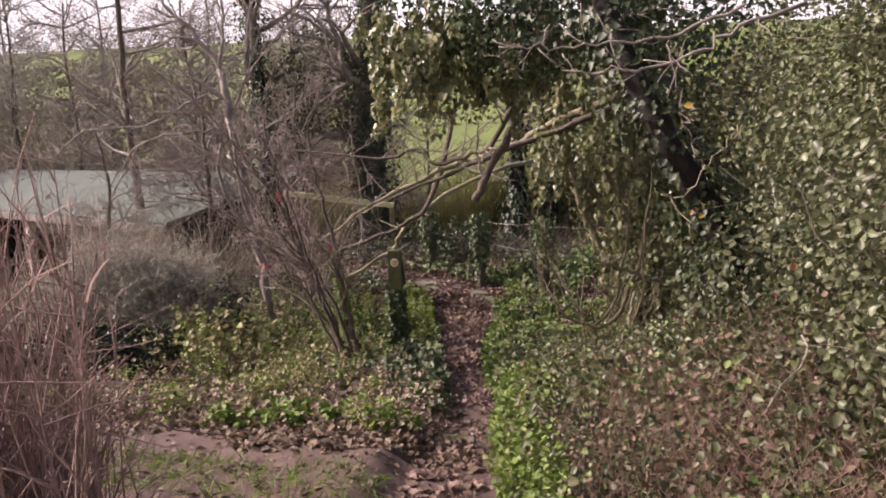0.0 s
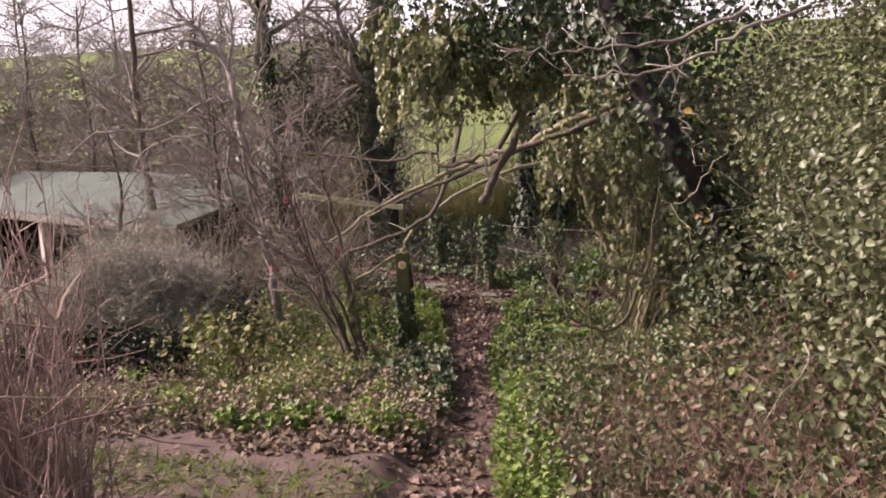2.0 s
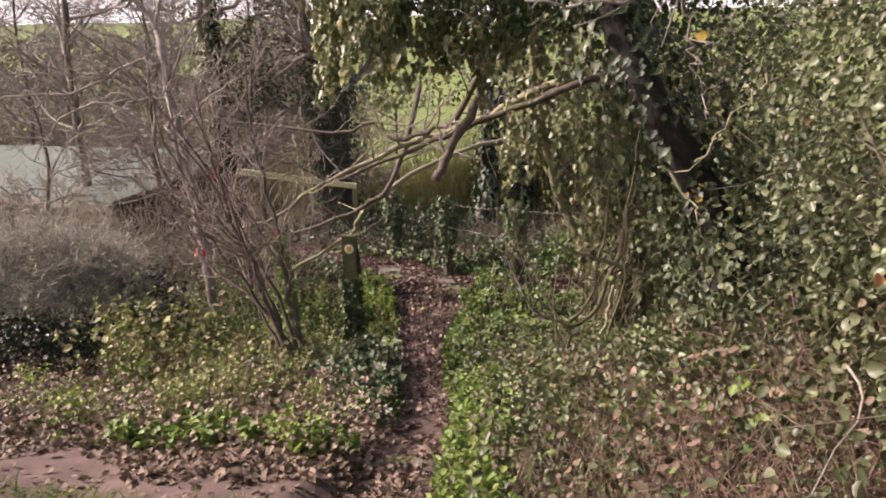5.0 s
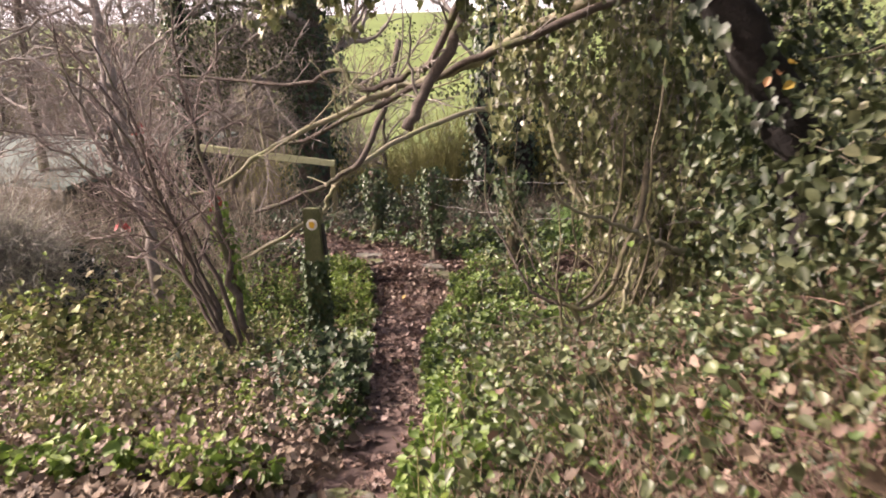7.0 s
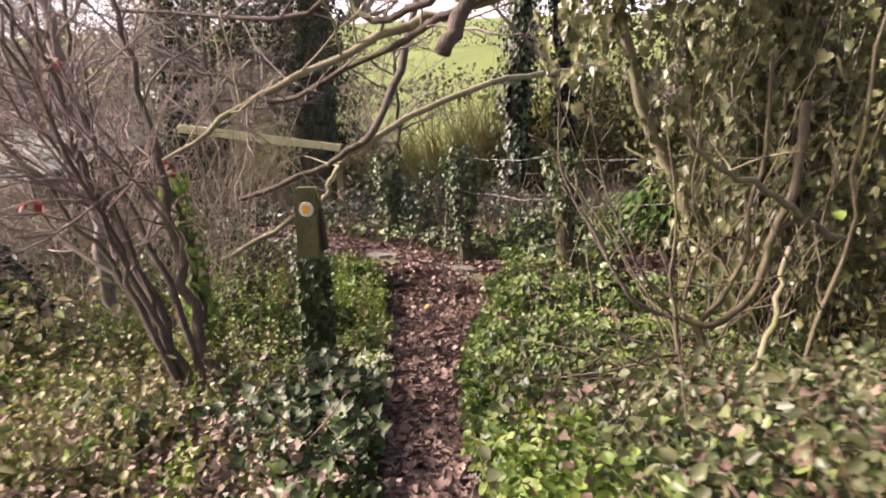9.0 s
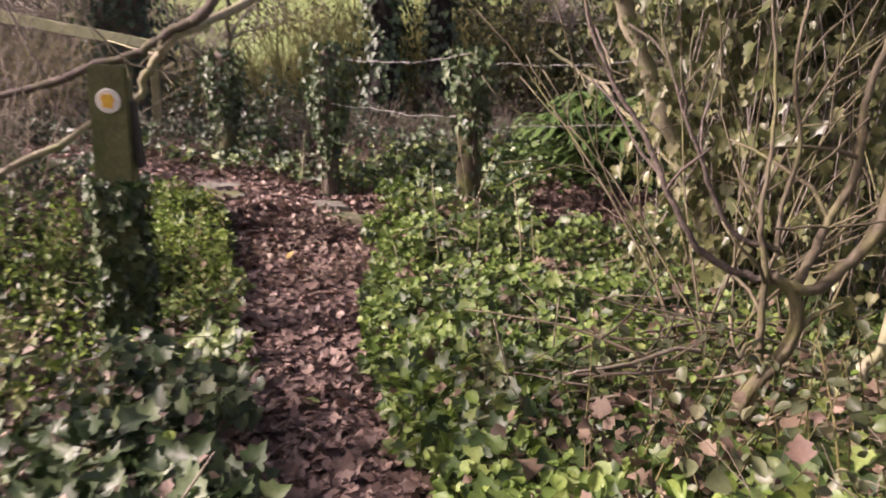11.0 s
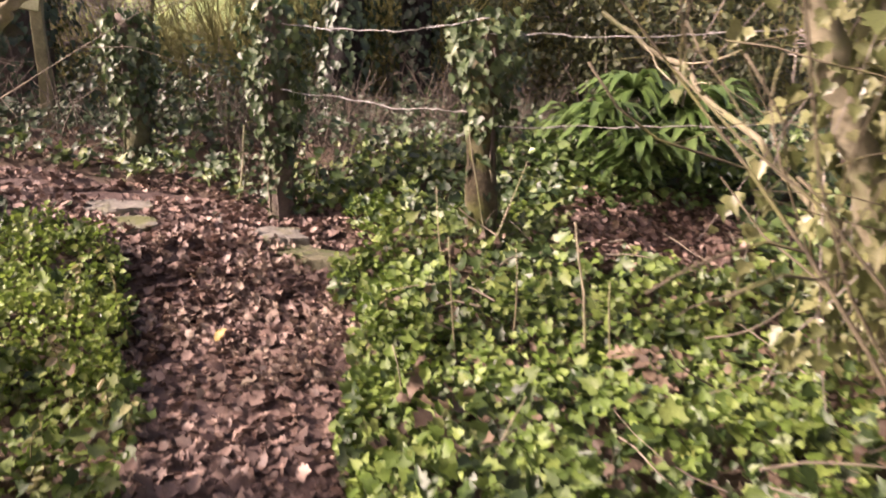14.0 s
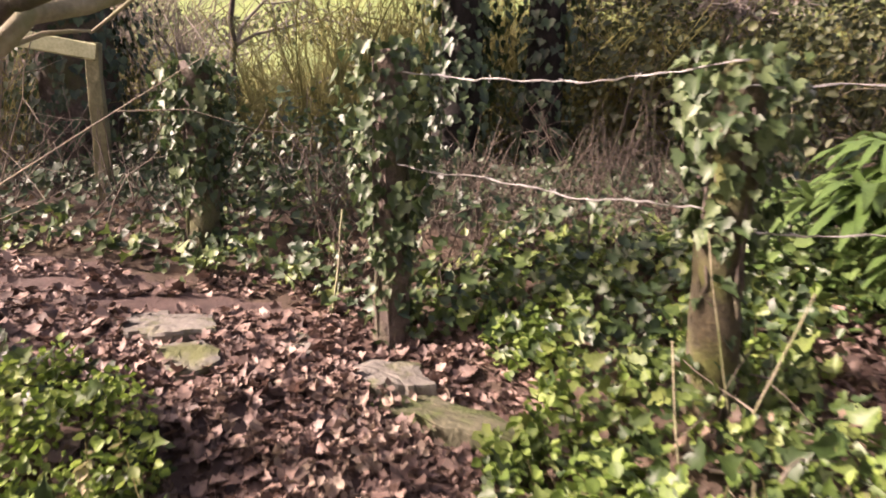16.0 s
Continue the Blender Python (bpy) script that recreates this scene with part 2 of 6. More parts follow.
M_POST = surface("mossy_post_wood", [(0.3, (0.05, 0.054, 0.024)), (0.55, (0.11, 0.116, 0.05)), (0.75, (0.2, 0.195, 0.095))], 9, 0.9, 0.5, 70, (0.5, 0.68, (0.06, 0.085, 0.02), 7))
M_RAIL = surface("weathered_rail", [(0.3, (0.36, 0.36, 0.18)), (0.55, (0.56, 0.55, 0.31)), (0.75, (0.7, 0.68, 0.45))], 10, 0.8, 0.3, 80)
M_STONE = surface("step_stone", [(0.3, (0.07, 0.063, 0.053)), (0.55, (0.17, 0.158, 0.135)), (0.75, (0.31, 0.29, 0.26))], 9, 0.85, 0.8, 60, (0.48, 0.62, (0.1, 0.11, 0.04), 6))
M_MOSSTONE = surface("mossy_stone", [(0.3, (0.04, 0.038, 0.022)), (0.55, (0.095, 0.09, 0.052)), (0.75, (0.2, 0.185, 0.13))], 14, 0.9, 0.9, 70, (0.47, 0.6, (0.06, 0.075, 0.022), 9))
M_IVY = leaf("ivy_leaf", [(0.08, (0.018, 0.034, 0.012)), (0.35, (0.04, 0.075, 0.02)), (0.6, (0.105, 0.16, 0.038)), (0.82, (0.2, 0.25, 0.065)), (0.97, (0.3, 0.27, 0.12))], 0.46, 0.25)
# Dark green ivy, deepened further so that its colour carries shade.
M_IVYDARK = leaf("dark_ivy_painted_shade", [(0.05, (0.014, 0.028, 0.012)), (0.5, (0.03, 0.058, 0.02)), (0.95, (0.075, 0.115, 0.04))], 0.46, 0.15)
M_IVYPOST = leaf("post_ivy_leaf", [(0.05, (0.018, 0.036, 0.014)), (0.45, (0.046, 0.08, 0.027)), (0.8, (0.105, 0.145, 0.058)), (0.97, (0.2, 0.21, 0.11))], 0.48, 0.2)
M_HERB = leaf("herb_leaf", [(0.05, (0.055, 0.1, 0.02)), (0.5, (0.13, 0.21, 0.035)), (0.85, (0.25, 0.33, 0.08)), (0.97, (0.38, 0.36, 0.13))], 0.55, 0.35)
# Yellow-green herb copy brightened so that its colour holds sunlight.
M_TUFT = leaf("herb_leaf_painted_sun", [(0.05, (0.09, 0.15, 0.025)), (0.5, (0.21, 0.31, 0.055)), (0.9, (0.36, 0.43, 0.12))], 0.5, 0.4)
M_DEAD = leaf("dead_leaf", [(0.03, (0.04, 0.026, 0.017)), (0.35, (0.1, 0.068, 0.045)), (0.7, (0.19, 0.135, 0.09)), (0.97, (0.38, 0.3, 0.21))], 0.7, 0.15)
M_OLIVE = leaf("bramble_leaf", [(0.05, (0.022, 0.027, 0.011)), (0.4, (0.06, 0.074, 0.032)), (0.7, (0.125, 0.142, 0.068)), (0.85, (0.205, 0.19, 0.11)), (0.97, (0.32, 0.26, 0.18))], 0.45, 0.28)
M_STRAW = leaf("dead_stalk", [(0.05, (0.14, 0.085, 0.07)), (0.5, (0.3, 0.195, 0.165)), (0.95, (0.48, 0.36, 0.31))], 0.8, 0.15)
# Bark copy blackened to carry the shade that trunks stand in.
M_DARKBARK = surface("bark_painted_shade", [(0.3, (0.006, 0.005, 0.004)), (0.55, (0.016, 0.012, 0.01)), (0.75, (0.035, 0.027, 0.023))], 14, 0.95, 0.9, 90)
M_BROWN = surface("hedge_twig", [(0.3, (0.09, 0.075, 0.055)), (0.55, (0.19, 0.16, 0.12)), (0.75, (0.32, 0.28, 0.22))], 3, 0.9, 0.3, 30)
M_SCRUB = surface("scrub_twig", [(0.3, (0.035, 0.027, 0.02)), (0.55, (0.085, 0.066, 0.05)), (0.75, (0.15, 0.12, 0.09))], 3, 0.9, 0.3, 30)
M_WEEDY = leaf("rough_stem", [(0.05, (0.07, 0.06, 0.025)), (0.5, (0.16, 0.14, 0.055)), (0.95, (0.28, 0.25, 0.1))], 0.8, 0.25)
M_TALLGRASS = leaf("tall_grass_stem", [(0.05, (0.1, 0.1, 0.035)), (0.5, (0.24, 0.23, 0.075)), (0.95, (0.4, 0.37, 0.14))], 0.8, 0.3)
M_PATHLEAF = leaf("trodden_leaf", [(0.03, (0.04, 0.025, 0.02)), (0.35, (0.115, 0.073, 0.059)), (0.65, (0.225, 0.15, 0.12)), (0.92, (0.47, 0.345, 0.285))], 0.6, 0.08)
M_MIXED = leaf("withering_leaf", [(0.05, (0.07, 0.1, 0.025)), (0.3, (0.18, 0.23, 0.065)), (0.55, (0.29, 0.285, 0.12)), (0.8, (0.38, 0.31, 0.21)), (0.97, (0.5, 0.42, 0.33))], 0.6, 0.3)
# Paler ivy copy: sunlight and sky gloss are put into its colour.
M_IVYPALE = leaf("ivy_painted_sunlit", [(0.05, (0.05, 0.066, 0.022)), (0.4, (0.13, 0.15, 0.055)), (0.75, (0.27, 0.275, 0.125)), (0.97, (0.46, 0.42, 0.27))], 0.36, 0.35)
M_HAY = surface("dry_grass_stem", [(0.3, (0.1, 0.08, 0.05)), (0.55, (0.2, 0.165, 0.11)), (0.75, (0.34, 0.29, 0.2))], 5, 0.85, 0.2, 30)
M_BRACKEN = surface("dead_bracken_stem", [(0.3, (0.09, 0.05, 0.04)), (0.55, (0.21, 0.13, 0.105)), (0.75, (0.36, 0.25, 0.21))], 5, 0.85, 0.2, 30)
M_DRY = leaf("dry_pale_leaf", [(0.03, (0.085, 0.057, 0.042)), (0.35, (0.21, 0.152, 0.118)), (0.7, (0.36, 0.28, 0.22)), (0.97, (0.52, 0.45, 0.35))], 0.7, 0.2)
M_RUSSET = leaf("withered_bramble_leaf", [(0.05, (0.05, 0.03, 0.022)), (0.45, (0.15, 0.095, 0.07)), (0.8, (0.28, 0.2, 0.15)), (0.97, (0.42, 0.34, 0.27))], 0.7, 0.2)
M_BRAMBLE = leaf("broad_bramble_leaf", [(0.05, (0.025, 0.038, 0.016)), (0.4, (0.075, 0.105, 0.04)), (0.75, (0.155, 0.185, 0.08)), (0.97, (0.3, 0.27, 0.16))], 0.45, 0.25)
M_HONEY = leaf("climber_leaf", [(0.05, (0.022, 0.027, 0.011)), (0.3, (0.07, 0.076, 0.03)), (0.6, (0.14, 0.163, 0.082)), (0.85, (0.22, 0.242, 0.135)), (0.97, (0.35, 0.33, 0.21))], 0.42, 0.3)
M_HAZEL = surface("hazel_bark", [(0.3, (0.045, 0.036, 0.022)), (0.55, (0.11, 0.09, 0.055)), (0.75, (0.22, 0.19, 0.12))], 9, 0.75, 0.5, 70, (0.5, 0.7, (0.15, 0.15, 0.05), 6))
M_FERN = leaf("fern_frond", [(0.05, (0.03, 0.065, 0.018)), (0.5, (0.085, 0.15, 0.04)), (0.95, (0.2, 0.27, 0.095))], 0.36, 0.3)
M_GREY = leaf("grey_foliage", [(0.05, (0.17, 0.165, 0.125)), (0.5, (0.36, 0.35, 0.28)), (0.95, (0.55, 0.53, 0.45))], 0.8, 0.25)


# ---- ground: one sheet to the horizon ----
TRAIL = np.array([(0.92, 0.8, 0.24, 0.84), (0.9, 2.4, 0.24, 0.62), (0.92, 3.4, 0.2, 0.41), (0.98, 4.3, 0.18, 0.24), (0.93, 4.9, 0.2, 0.14), (0.82, 5.7, 0.22, 0.04), (0.76, 6.3, 0.24, 0.01), (0.74, 6.8, 0.27, 0.0), (0.735, 7.3, 0.3, 0.01),
                  (0.75, 7.8, 0.37, 0.02), (0.74, 8.2, 0.4, 0.06), (0.71, 8.5, 0.43, 0.13), (0.6, 8.74, 0.42, 0.2), (0.3, 9.0, 0.46, 0.24), (-0.5, 9.45, 0.38, 0.34), (-1.6, 9.9, 0.38, 0.4), (-4.5, 10.6, 0.4, 0.3)])
TRAIL_FINE = np.stack([np.interp(np.linspace(0, len(TRAIL) - 1, 320), np.arange(len(TRAIL)), TRAIL[:, c]) for c in range(4)], 1)


def trail(x, y):
    """How far a place lies from the path's edge (below 0: on it), and the path's height beside it."""
    shape = np.shape(x)
    x, y = np.ravel(x), np.ravel(y)
    far, high = np.full(len(x), 9.0), np.zeros(len(x))
    near = np.flatnonzero((x > -6) & (x < 3) & (y > -0.5) & (y < 12))
    for part_ in np.array_split(near, max(1, len(near) // 20000)):
        d = np.hypot(x[part_, None] - TRAIL_FINE[None, :, 0], y[part_, None] - TRAIL_FINE[None, :, 1])
        i = d.argmin(1)
        far[part_] = d[np.arange(len(part_)), i] - TRAIL_FINE[i, 2]
        high[part_] = TRAIL_FINE[i, 3]
    return far.reshape(shape), high.reshape(shape)


def waves(x, y, s, seed):
    """Smooth bumps of about that size."""
    r = np.random.default_rng(seed)
    out = 0
    for _ in range(7):
        a, f, p = r.uniform(0, 6.28), r.uniform(0.6, 1.6) * 6.28 / s, r.uniform(0, 6.28)
        out = out + np.sin((x * np.cos(a) + y * np.sin(a)) * f + p)
    return out / 4


def land(x, y):
    """The height of the ground."""
    x, y = np.asarray(x, float), np.asarray(y, float)
    base = np.interp(y, [-12, -1, 1.5, 2.6, 3.6, 4.6, 6.0, 7.5, 8.6, 9.6, 11, 13, 20, 34, 70, 170, 320, 700], [0.9, 0.87, 0.8, 0.66, 0.45, 0.24, 0.04, -0.02, 0.24, 0.44, 0.4, 0.2, -0.2, 0.3, 3.5, 24, 34, 40])
    left = np.clip((-x - 2.5) / 8, 0, 1)
    base = base - left * np.clip((y - 4) / 8, 0, 1) * np.clip((60 - y) / 40, 0, 1) * 1.1
    right = np.clip((x - np.interp(y, [1.0, 3.0], [1.6, 1.35])) / 1.9, 0, 1)
    base = base + right * 0.85 * np.clip((5.6 - y) / 2.2, 0, 1) * np.clip((y + 9) / 6, 0, 1)
    base = base - 0.2 * np.exp(-((x / 0.42) ** 2) - ((y - 7.0) / 0.6) ** 2)
    bump = waves(x, y, 1.1, 3) * 0.035 + waves(x, y, 0.35, 4) * 0.012 + waves(x, y, 60, 5) * 0.8 * np.clip((y - 30) / 60, 0, 1)
    d, h = trail(x, y)
    k = np.clip(d / np.interp(y, [7.8, 8.8], [0.22, 0.7]), 0, 1)
    k = k * k * (3 - 2 * k)
    step = np.where(d < 0.3, 0.35, 1.0)
    return h * (1 - k) + (base + 0.03) * k + bump * step


def axis(lo, hi, step, far):
    mid = np.arange(lo, hi, step)
    out, s = [], step
    while not out or out[-1] < far:
        s *= 1.16
        out.append((out[-1] if out else 0) + s)
    out = np.array(out)
    return np.concatenate([(lo - out)[::-1], mid, mid[-1] + out])


gx, gy = axis(-7, 5, 0.07, 900), axis(-2, 12, 0.07, 900)
X, Y = np.meshgrid(gx, gy)
Z = land(X, Y)
nx, ny = len(gx), len(gy)
i = (np.arange(ny - 1)[:, None] * nx + np.arange(nx - 1)[None]).ravel()
ground_me = mesh_np("ground", np.stack([X, Y, Z], -1).reshape(-1, 3), np.stack([i, i + 1, i + nx + 1, i + nx], 1), (M_SOIL, M_PATH, M_LANE, M_FIELD, M_ROUGH), True)
cx, cy = (X[:-1, :-1] + X[1:, 1:]).ravel() / 2, (Y[:-1, :-1] + Y[1:, 1:]).ravel() / 2
d, _ = trail(cx, cy)
jit = waves(cx, cy, 0.5, 8) * 0.05
wob = waves(cx, cy, 1.3, 9) * 0.1 + waves(cx, cy, 5.0, 10) * 0.2
lane_edge = np.where(cx < 0.7, 3.4 - 0.3 * (cx + 0.33), np.interp(cx, [0.7, 1.5, 6.0], [3.09, -1.3, -2.2])) + waves(cx, cy, 1.3, 9) * 0.1
lane_back = np.interp(cx, [-40, -0.33, 1.5, 40], [11.0, -1.2, -4.6, -14.0]) + wob
slot = np.zeros(len(cx), np.int32)
slot[np.hypot((cx - 0.2) / 5.4, (cy - 6.8) / 6.2) + wob * 0.25 > 1] = 4
slot[(cy < lane_edge) & (cy > lane_back)] = 2
slot[d + jit < 0] = 1
slot[(cy > 26 + waves(cx, cy, 30, 11) * 3) | (cy < -30)] = 3
ground_me.polygons.foreach_set("material_index", slot)
tagged(new("ground", ground_me), "brown earth path and lane among woodland soil and green fields", "ground", "", "structure")


def spread(n, x0, x1, y0, y1, keep):
    """n places in a box of the plan that the test keeps."""
    out = []
    got = 0
    for _ in range(200):
        p = rng.uniform((x0, y0), (x1, y1), (n, 2))
        p = p[keep(p[:, 0], p[:, 1])]
        out.append(p)
        got += len(p)
        if got >= n:
            break
    p = np.concatenate(out)[:n]
    return np.column_stack([p, land(p[:, 0], p[:, 1])])


# ---- waymark post ----
def waymark_post():
    post = thing("waymark_post", "square mossy wooden waymark post with a round yellow arrow disc", "post", (0.0, 7.05, 0.0))
    bm = bmesh.new()
    bmesh.ops.create_cube(bm, size=1.0, matrix=Matrix.Translation((0.01, 7.05, 0.348)) @ Matrix.Diagonal((0.145, 0.11, 1.496, 1)))
    bmesh.ops.bevel(bm, geom=bm.edges[:], offset=0.008, segments=2, affect="EDGES")
    part("shaft", bm, M_POST, post)
    bm = bmesh.new()
    bmesh.ops.create_cone(bm, segments=32, radius1=0.047, radius2=0.045, depth=0.006, cap_ends=True, matrix=Matrix.Translation((0.01, 6.992, 0.962)) @ Matrix.Rotation(radians(90), 4, "X"))
    disc = part("waymark_disc", bm, M_WHITE, post, "white plastic disc with a yellow arrow")
    bm = bmesh.new()
    arrow = [(-0.022, -0.026), (0.018, -0.03), (0.02, -0.004), (0.03, -0.002), (0.012, 0.03), (-0.02, 0.026), (-0.03, 0.008), (-0.022, 0.002)]
    f = bm.faces.new([bm.verts.new((0.01 + x * 0.92, 6.988, 0.962 + z * 0.92)) for x, z in arrow])
    e = bmesh.ops.extrude_face_region(bm, geom=[f])
    bmesh.ops.translate(bm, verts=[v for v in e["geom"] if isinstance(v, bmesh.types.BMVert)], vec=(0, -0.003, 0))
    bmesh.ops.recalc_face_normals(bm, faces=bm.faces[:])
    part("arrow", bm, M_YELLOW, disc)
    bm = bmesh.new()
    bmesh.ops.create_cube(bm, size=1.0, matrix=Matrix.Translation((0.094, 7.05, 0.83)) @ Matrix.Rotation(radians(-5), 4, "Y") @ Matrix.Diagonal((0.02, 0.08, 0.26, 1)))
    bmesh.ops.bevel(bm, geom=bm.edges[:], offset=0.004, segments=1, affect="EDGES")
    part("side_board", bm, M_DARK, post, "dark board fixed to the side")
    n = 900
    a, h = rng.uniform(0, 6.28, n), rng.random(n) * 0.92 - 0.26
    m = np.maximum(np.abs(np.cos(a)), np.abs(np.sin(a)))
    r = (1.0 + 0.45 * rng.random(n) ** 1.6) / m
    at = np.stack([0.01 + np.cos(a) * r * 0.075, 7.05 + np.sin(a) * r * 0.058, h], 1)
    child("ivy", strew("ivy", IVY, at, np.stack([np.cos(a), np.sin(a), rng.normal(0.35, 0.4, n)], 1) + rng.normal(0, 0.4, (n, 3)), rng.uniform(0.03, 0.062, n), M_IVYPOST, np.tile((0, 0, -1.0), (n, 1)) + rng.normal(0, 0.3, (n, 3)), 0.4), post, "dark ivy climbing the lower half", "stuff")


M_WHITE = surface("disc_plastic", [(0.3, (0.6, 0.57, 0.5)), (0.7, (0.8, 0.78, 0.74))], 30, 0.45, 0.1)
M_YELLOW = surface("arrow_paint", [(0.3, (0.62, 0.34, 0.02)), (0.7, (0.8, 0.5, 0.05))], 40, 0.5, 0.1)
M_DARK = surface("dark_wood", [(0.3, (0.015, 0.014, 0.012)), (0.7, (0.05, 0.045, 0.035))], 12, 0.85, 0.4)
waymark_post()


# ---- fence: ivy-clad posts and wire ----


def fence_post(x, y, top, thick, leaves, tuft, bare, bark):
    """A post in ivy: tuft is how far the leaves stand out at its head, bare the height below which few grow."""
    z0 = float(land(x, y))
    post = thing("fence_post", "rough wooden fence post with a shaggy head of ivy", "fence post", (x, y, z0), "posts of the wire fence")
    t = Tubes()
    line = through_points([(x, y, z0 - 0.15), (x + rng.normal(0, 0.012), y, (z0 + top) / 2), (x, y, top)], 6, 0.008)
    t.add(line, np.linspace(thick * 1.15, thick, len(line)) * rng.uniform(0.93, 1.07, len(line)), 10)
    child("post", t.mesh("post", bark), post)
    t, lines = Tubes(), []
    for k in range(7):
        a = k * 0.9 + rng.uniform(0, 0.5)
        h = np.linspace(-0.02, rng.uniform(0.75, 1.05), 12)
        a = a + np.cumsum(rng.normal(0, 0.22, 12))
        stem = np.stack([x + np.cos(a) * thick * 1.1, y + np.sin(a) * thick * 1.1, z0 + h * (top - z0)], 1)
        lines.append(stem)
        t.add(stem, np.linspace(0.009, 0.004, 12), 5)
    child("ivy_stem", t.mesh("ivy_stem", M_BARK), post, "woody ivy stems winding up the post")
    a = rng.uniform(0, 6.28, leaves)
    h = np.where(rng.random(leaves) < 0.8, bare + (1.06 - bare) * rng.random(leaves) ** 0.8, rng.random(leaves))
    stand = thick * 1.05 + tuft * np.clip((h - bare) / (0.9 - bare), 0.05, 1) ** 0.8 * rng.random(leaves) ** 0.7
    stand = np.where(h > 0.97, stand * rng.random(leaves) ** 0.5, stand)
    at = np.stack([x + np.cos(a) * stand, y + np.sin(a) * stand, z0 + h * (top - z0) - 0.04 * rng.random(leaves)], 1)
    nrm = np.stack([np.cos(a), np.sin(a), rng.normal(0.35, 0.4, leaves)], 1) + rng.normal(0, 0.3, (leaves, 3))
    child("ivy", strew("ivy", IVY, at, nrm, rng.uniform(0.026, 0.062, leaves), M_IVYPOST, np.tile((0, 0, -1.0), (leaves, 1)), 0.4), post, "glossy ivy leaves hanging round the post", "stuff")


M_BAREPOST = surface("sunlit_post_wood", [(0.3, (0.028, 0.023, 0.014)), (0.55, (0.068, 0.055, 0.03)), (0.75, (0.15, 0.118, 0.065))], 12, 0.9, 0.9, 80, (0.5, 0.66, (0.1, 0.11, 0.03), 5))
for x, y, top, thick, n, tuft, bare, bark in ((1.74, 8.4, 1.2, 0.06, 460, 0.12, 0.5, M_BAREPOST), (0.9, 9.1, 1.22, 0.055, 620, 0.13, 0.3, M_BARK), (0.12, 9.95, 1.18, 0.06, 600, 0.12, 0.22, M_BARK)):
    fence_post(x, y, top, thick, n, tuft, bare, bark)


def wire(a, b, sag):
    """Two strands twisted together, with short barbs."""
    n = 40
    u = np.linspace(0, 1, n)[:, None]
    line = np.array(a) * (1 - u) + np.array(b) * u - np.array((0, 0, sag * 4)) * u * (1 - u)
    line[1:-1] += np.stack([np.convolve(rng.normal(0, 0.005, n + 4), np.ones(5) / 2.5, "valid") for _ in range(3)], 1)[1:-1]
    t = Tubes()
    for k in (0.0, math.pi):
        turn = np.linspace(0, 30, n) + k
        t.add(line + 0.0016 * np.stack([0 * turn, np.cos(turn), np.sin(turn)], 1), np.full(n, 0.0017), 5)
    for i in range(5, n - 2, 8):
        for _ in range(2):
            d = unit(rng.normal(0, 1, 3)) * 0.014
            t.add(np.array([line[i] - d, line[i], line[i] + d]), np.full(3, 0.0015), 4)
    tagged(new("fence_wire", t.mesh("fence_wire", M_WIRE)), "pale barbed wire sagging between two fence posts", "wire", "wires of the fence")


M_WIRE = surface("wire_steel", [(0.3, (0.14, 0.13, 0.12)), (0.7, (0.34, 0.33, 0.32))], 40, 0.5, 0.1)
for a, b, s in (((0.9, 9.06, 1.16), (1.72, 8.34, 1.2), 0.04), ((0.9, 9.06, 0.86), (1.72, 8.34, 0.83), 0.02), ((1.72, 8.34, 1.14), (2.75, 7.85, 1.2), 0.02), ((1.72, 8.34, 0.78), (2.75, 7.85, 0.85), 0.02)):
    wire(a, b, s)


# ---- gate rail ----
M_UPRIGHT = surface("mossy_upright", [(0.3, (0.07, 0.065, 0.03)), (0.55, (0.16, 0.15, 0.075)), (0.75, (0.28, 0.26, 0.14))], 9, 0.85, 0.4, 70)
gate = thing("wooden_barrier", "pale weathered wooden rail on an upright post beside the path", "barrier", (-0.5, 10.8, float(land(-0.5, 10.8))))


def beam(a, b, w, h, mat, parent, name):
    a, b = Vector(a), Vector(b)
    bm = bmesh.new()
    bmesh.ops.create_cube(bm, size=1.0, matrix=Matrix.Translation((a + b) / 2) @ (b - a).to_track_quat("X", "Z").to_matrix().to_4x4() @ Matrix.Diagonal(((b - a).length, w, h, 1)))
    bmesh.ops.subdivide_edges(bm, edges=[e for e in bm.edges if e.calc_length() > 0.5 * (b - a).length], cuts=5)
    for v in bm.verts:
        v.co += Vector(rng.normal(0, 0.004, 3))
    bmesh.ops.bevel(bm, geom=bm.edges[:], offset=0.004, segments=1, affect="EDGES")
    return part(name, bm, mat, parent)


beam((-0.52, 10.78, 1.22), (-2.2, 10.4, 1.5), 0.05, 0.085, M_RAIL, gate, "rail")
beam((-0.55, 10.84, float(land(-0.55, 10.84)) - 0.1), (-0.55, 10.84, 1.27), 0.07, 0.075, M_UPRIGHT, gate, "upright")


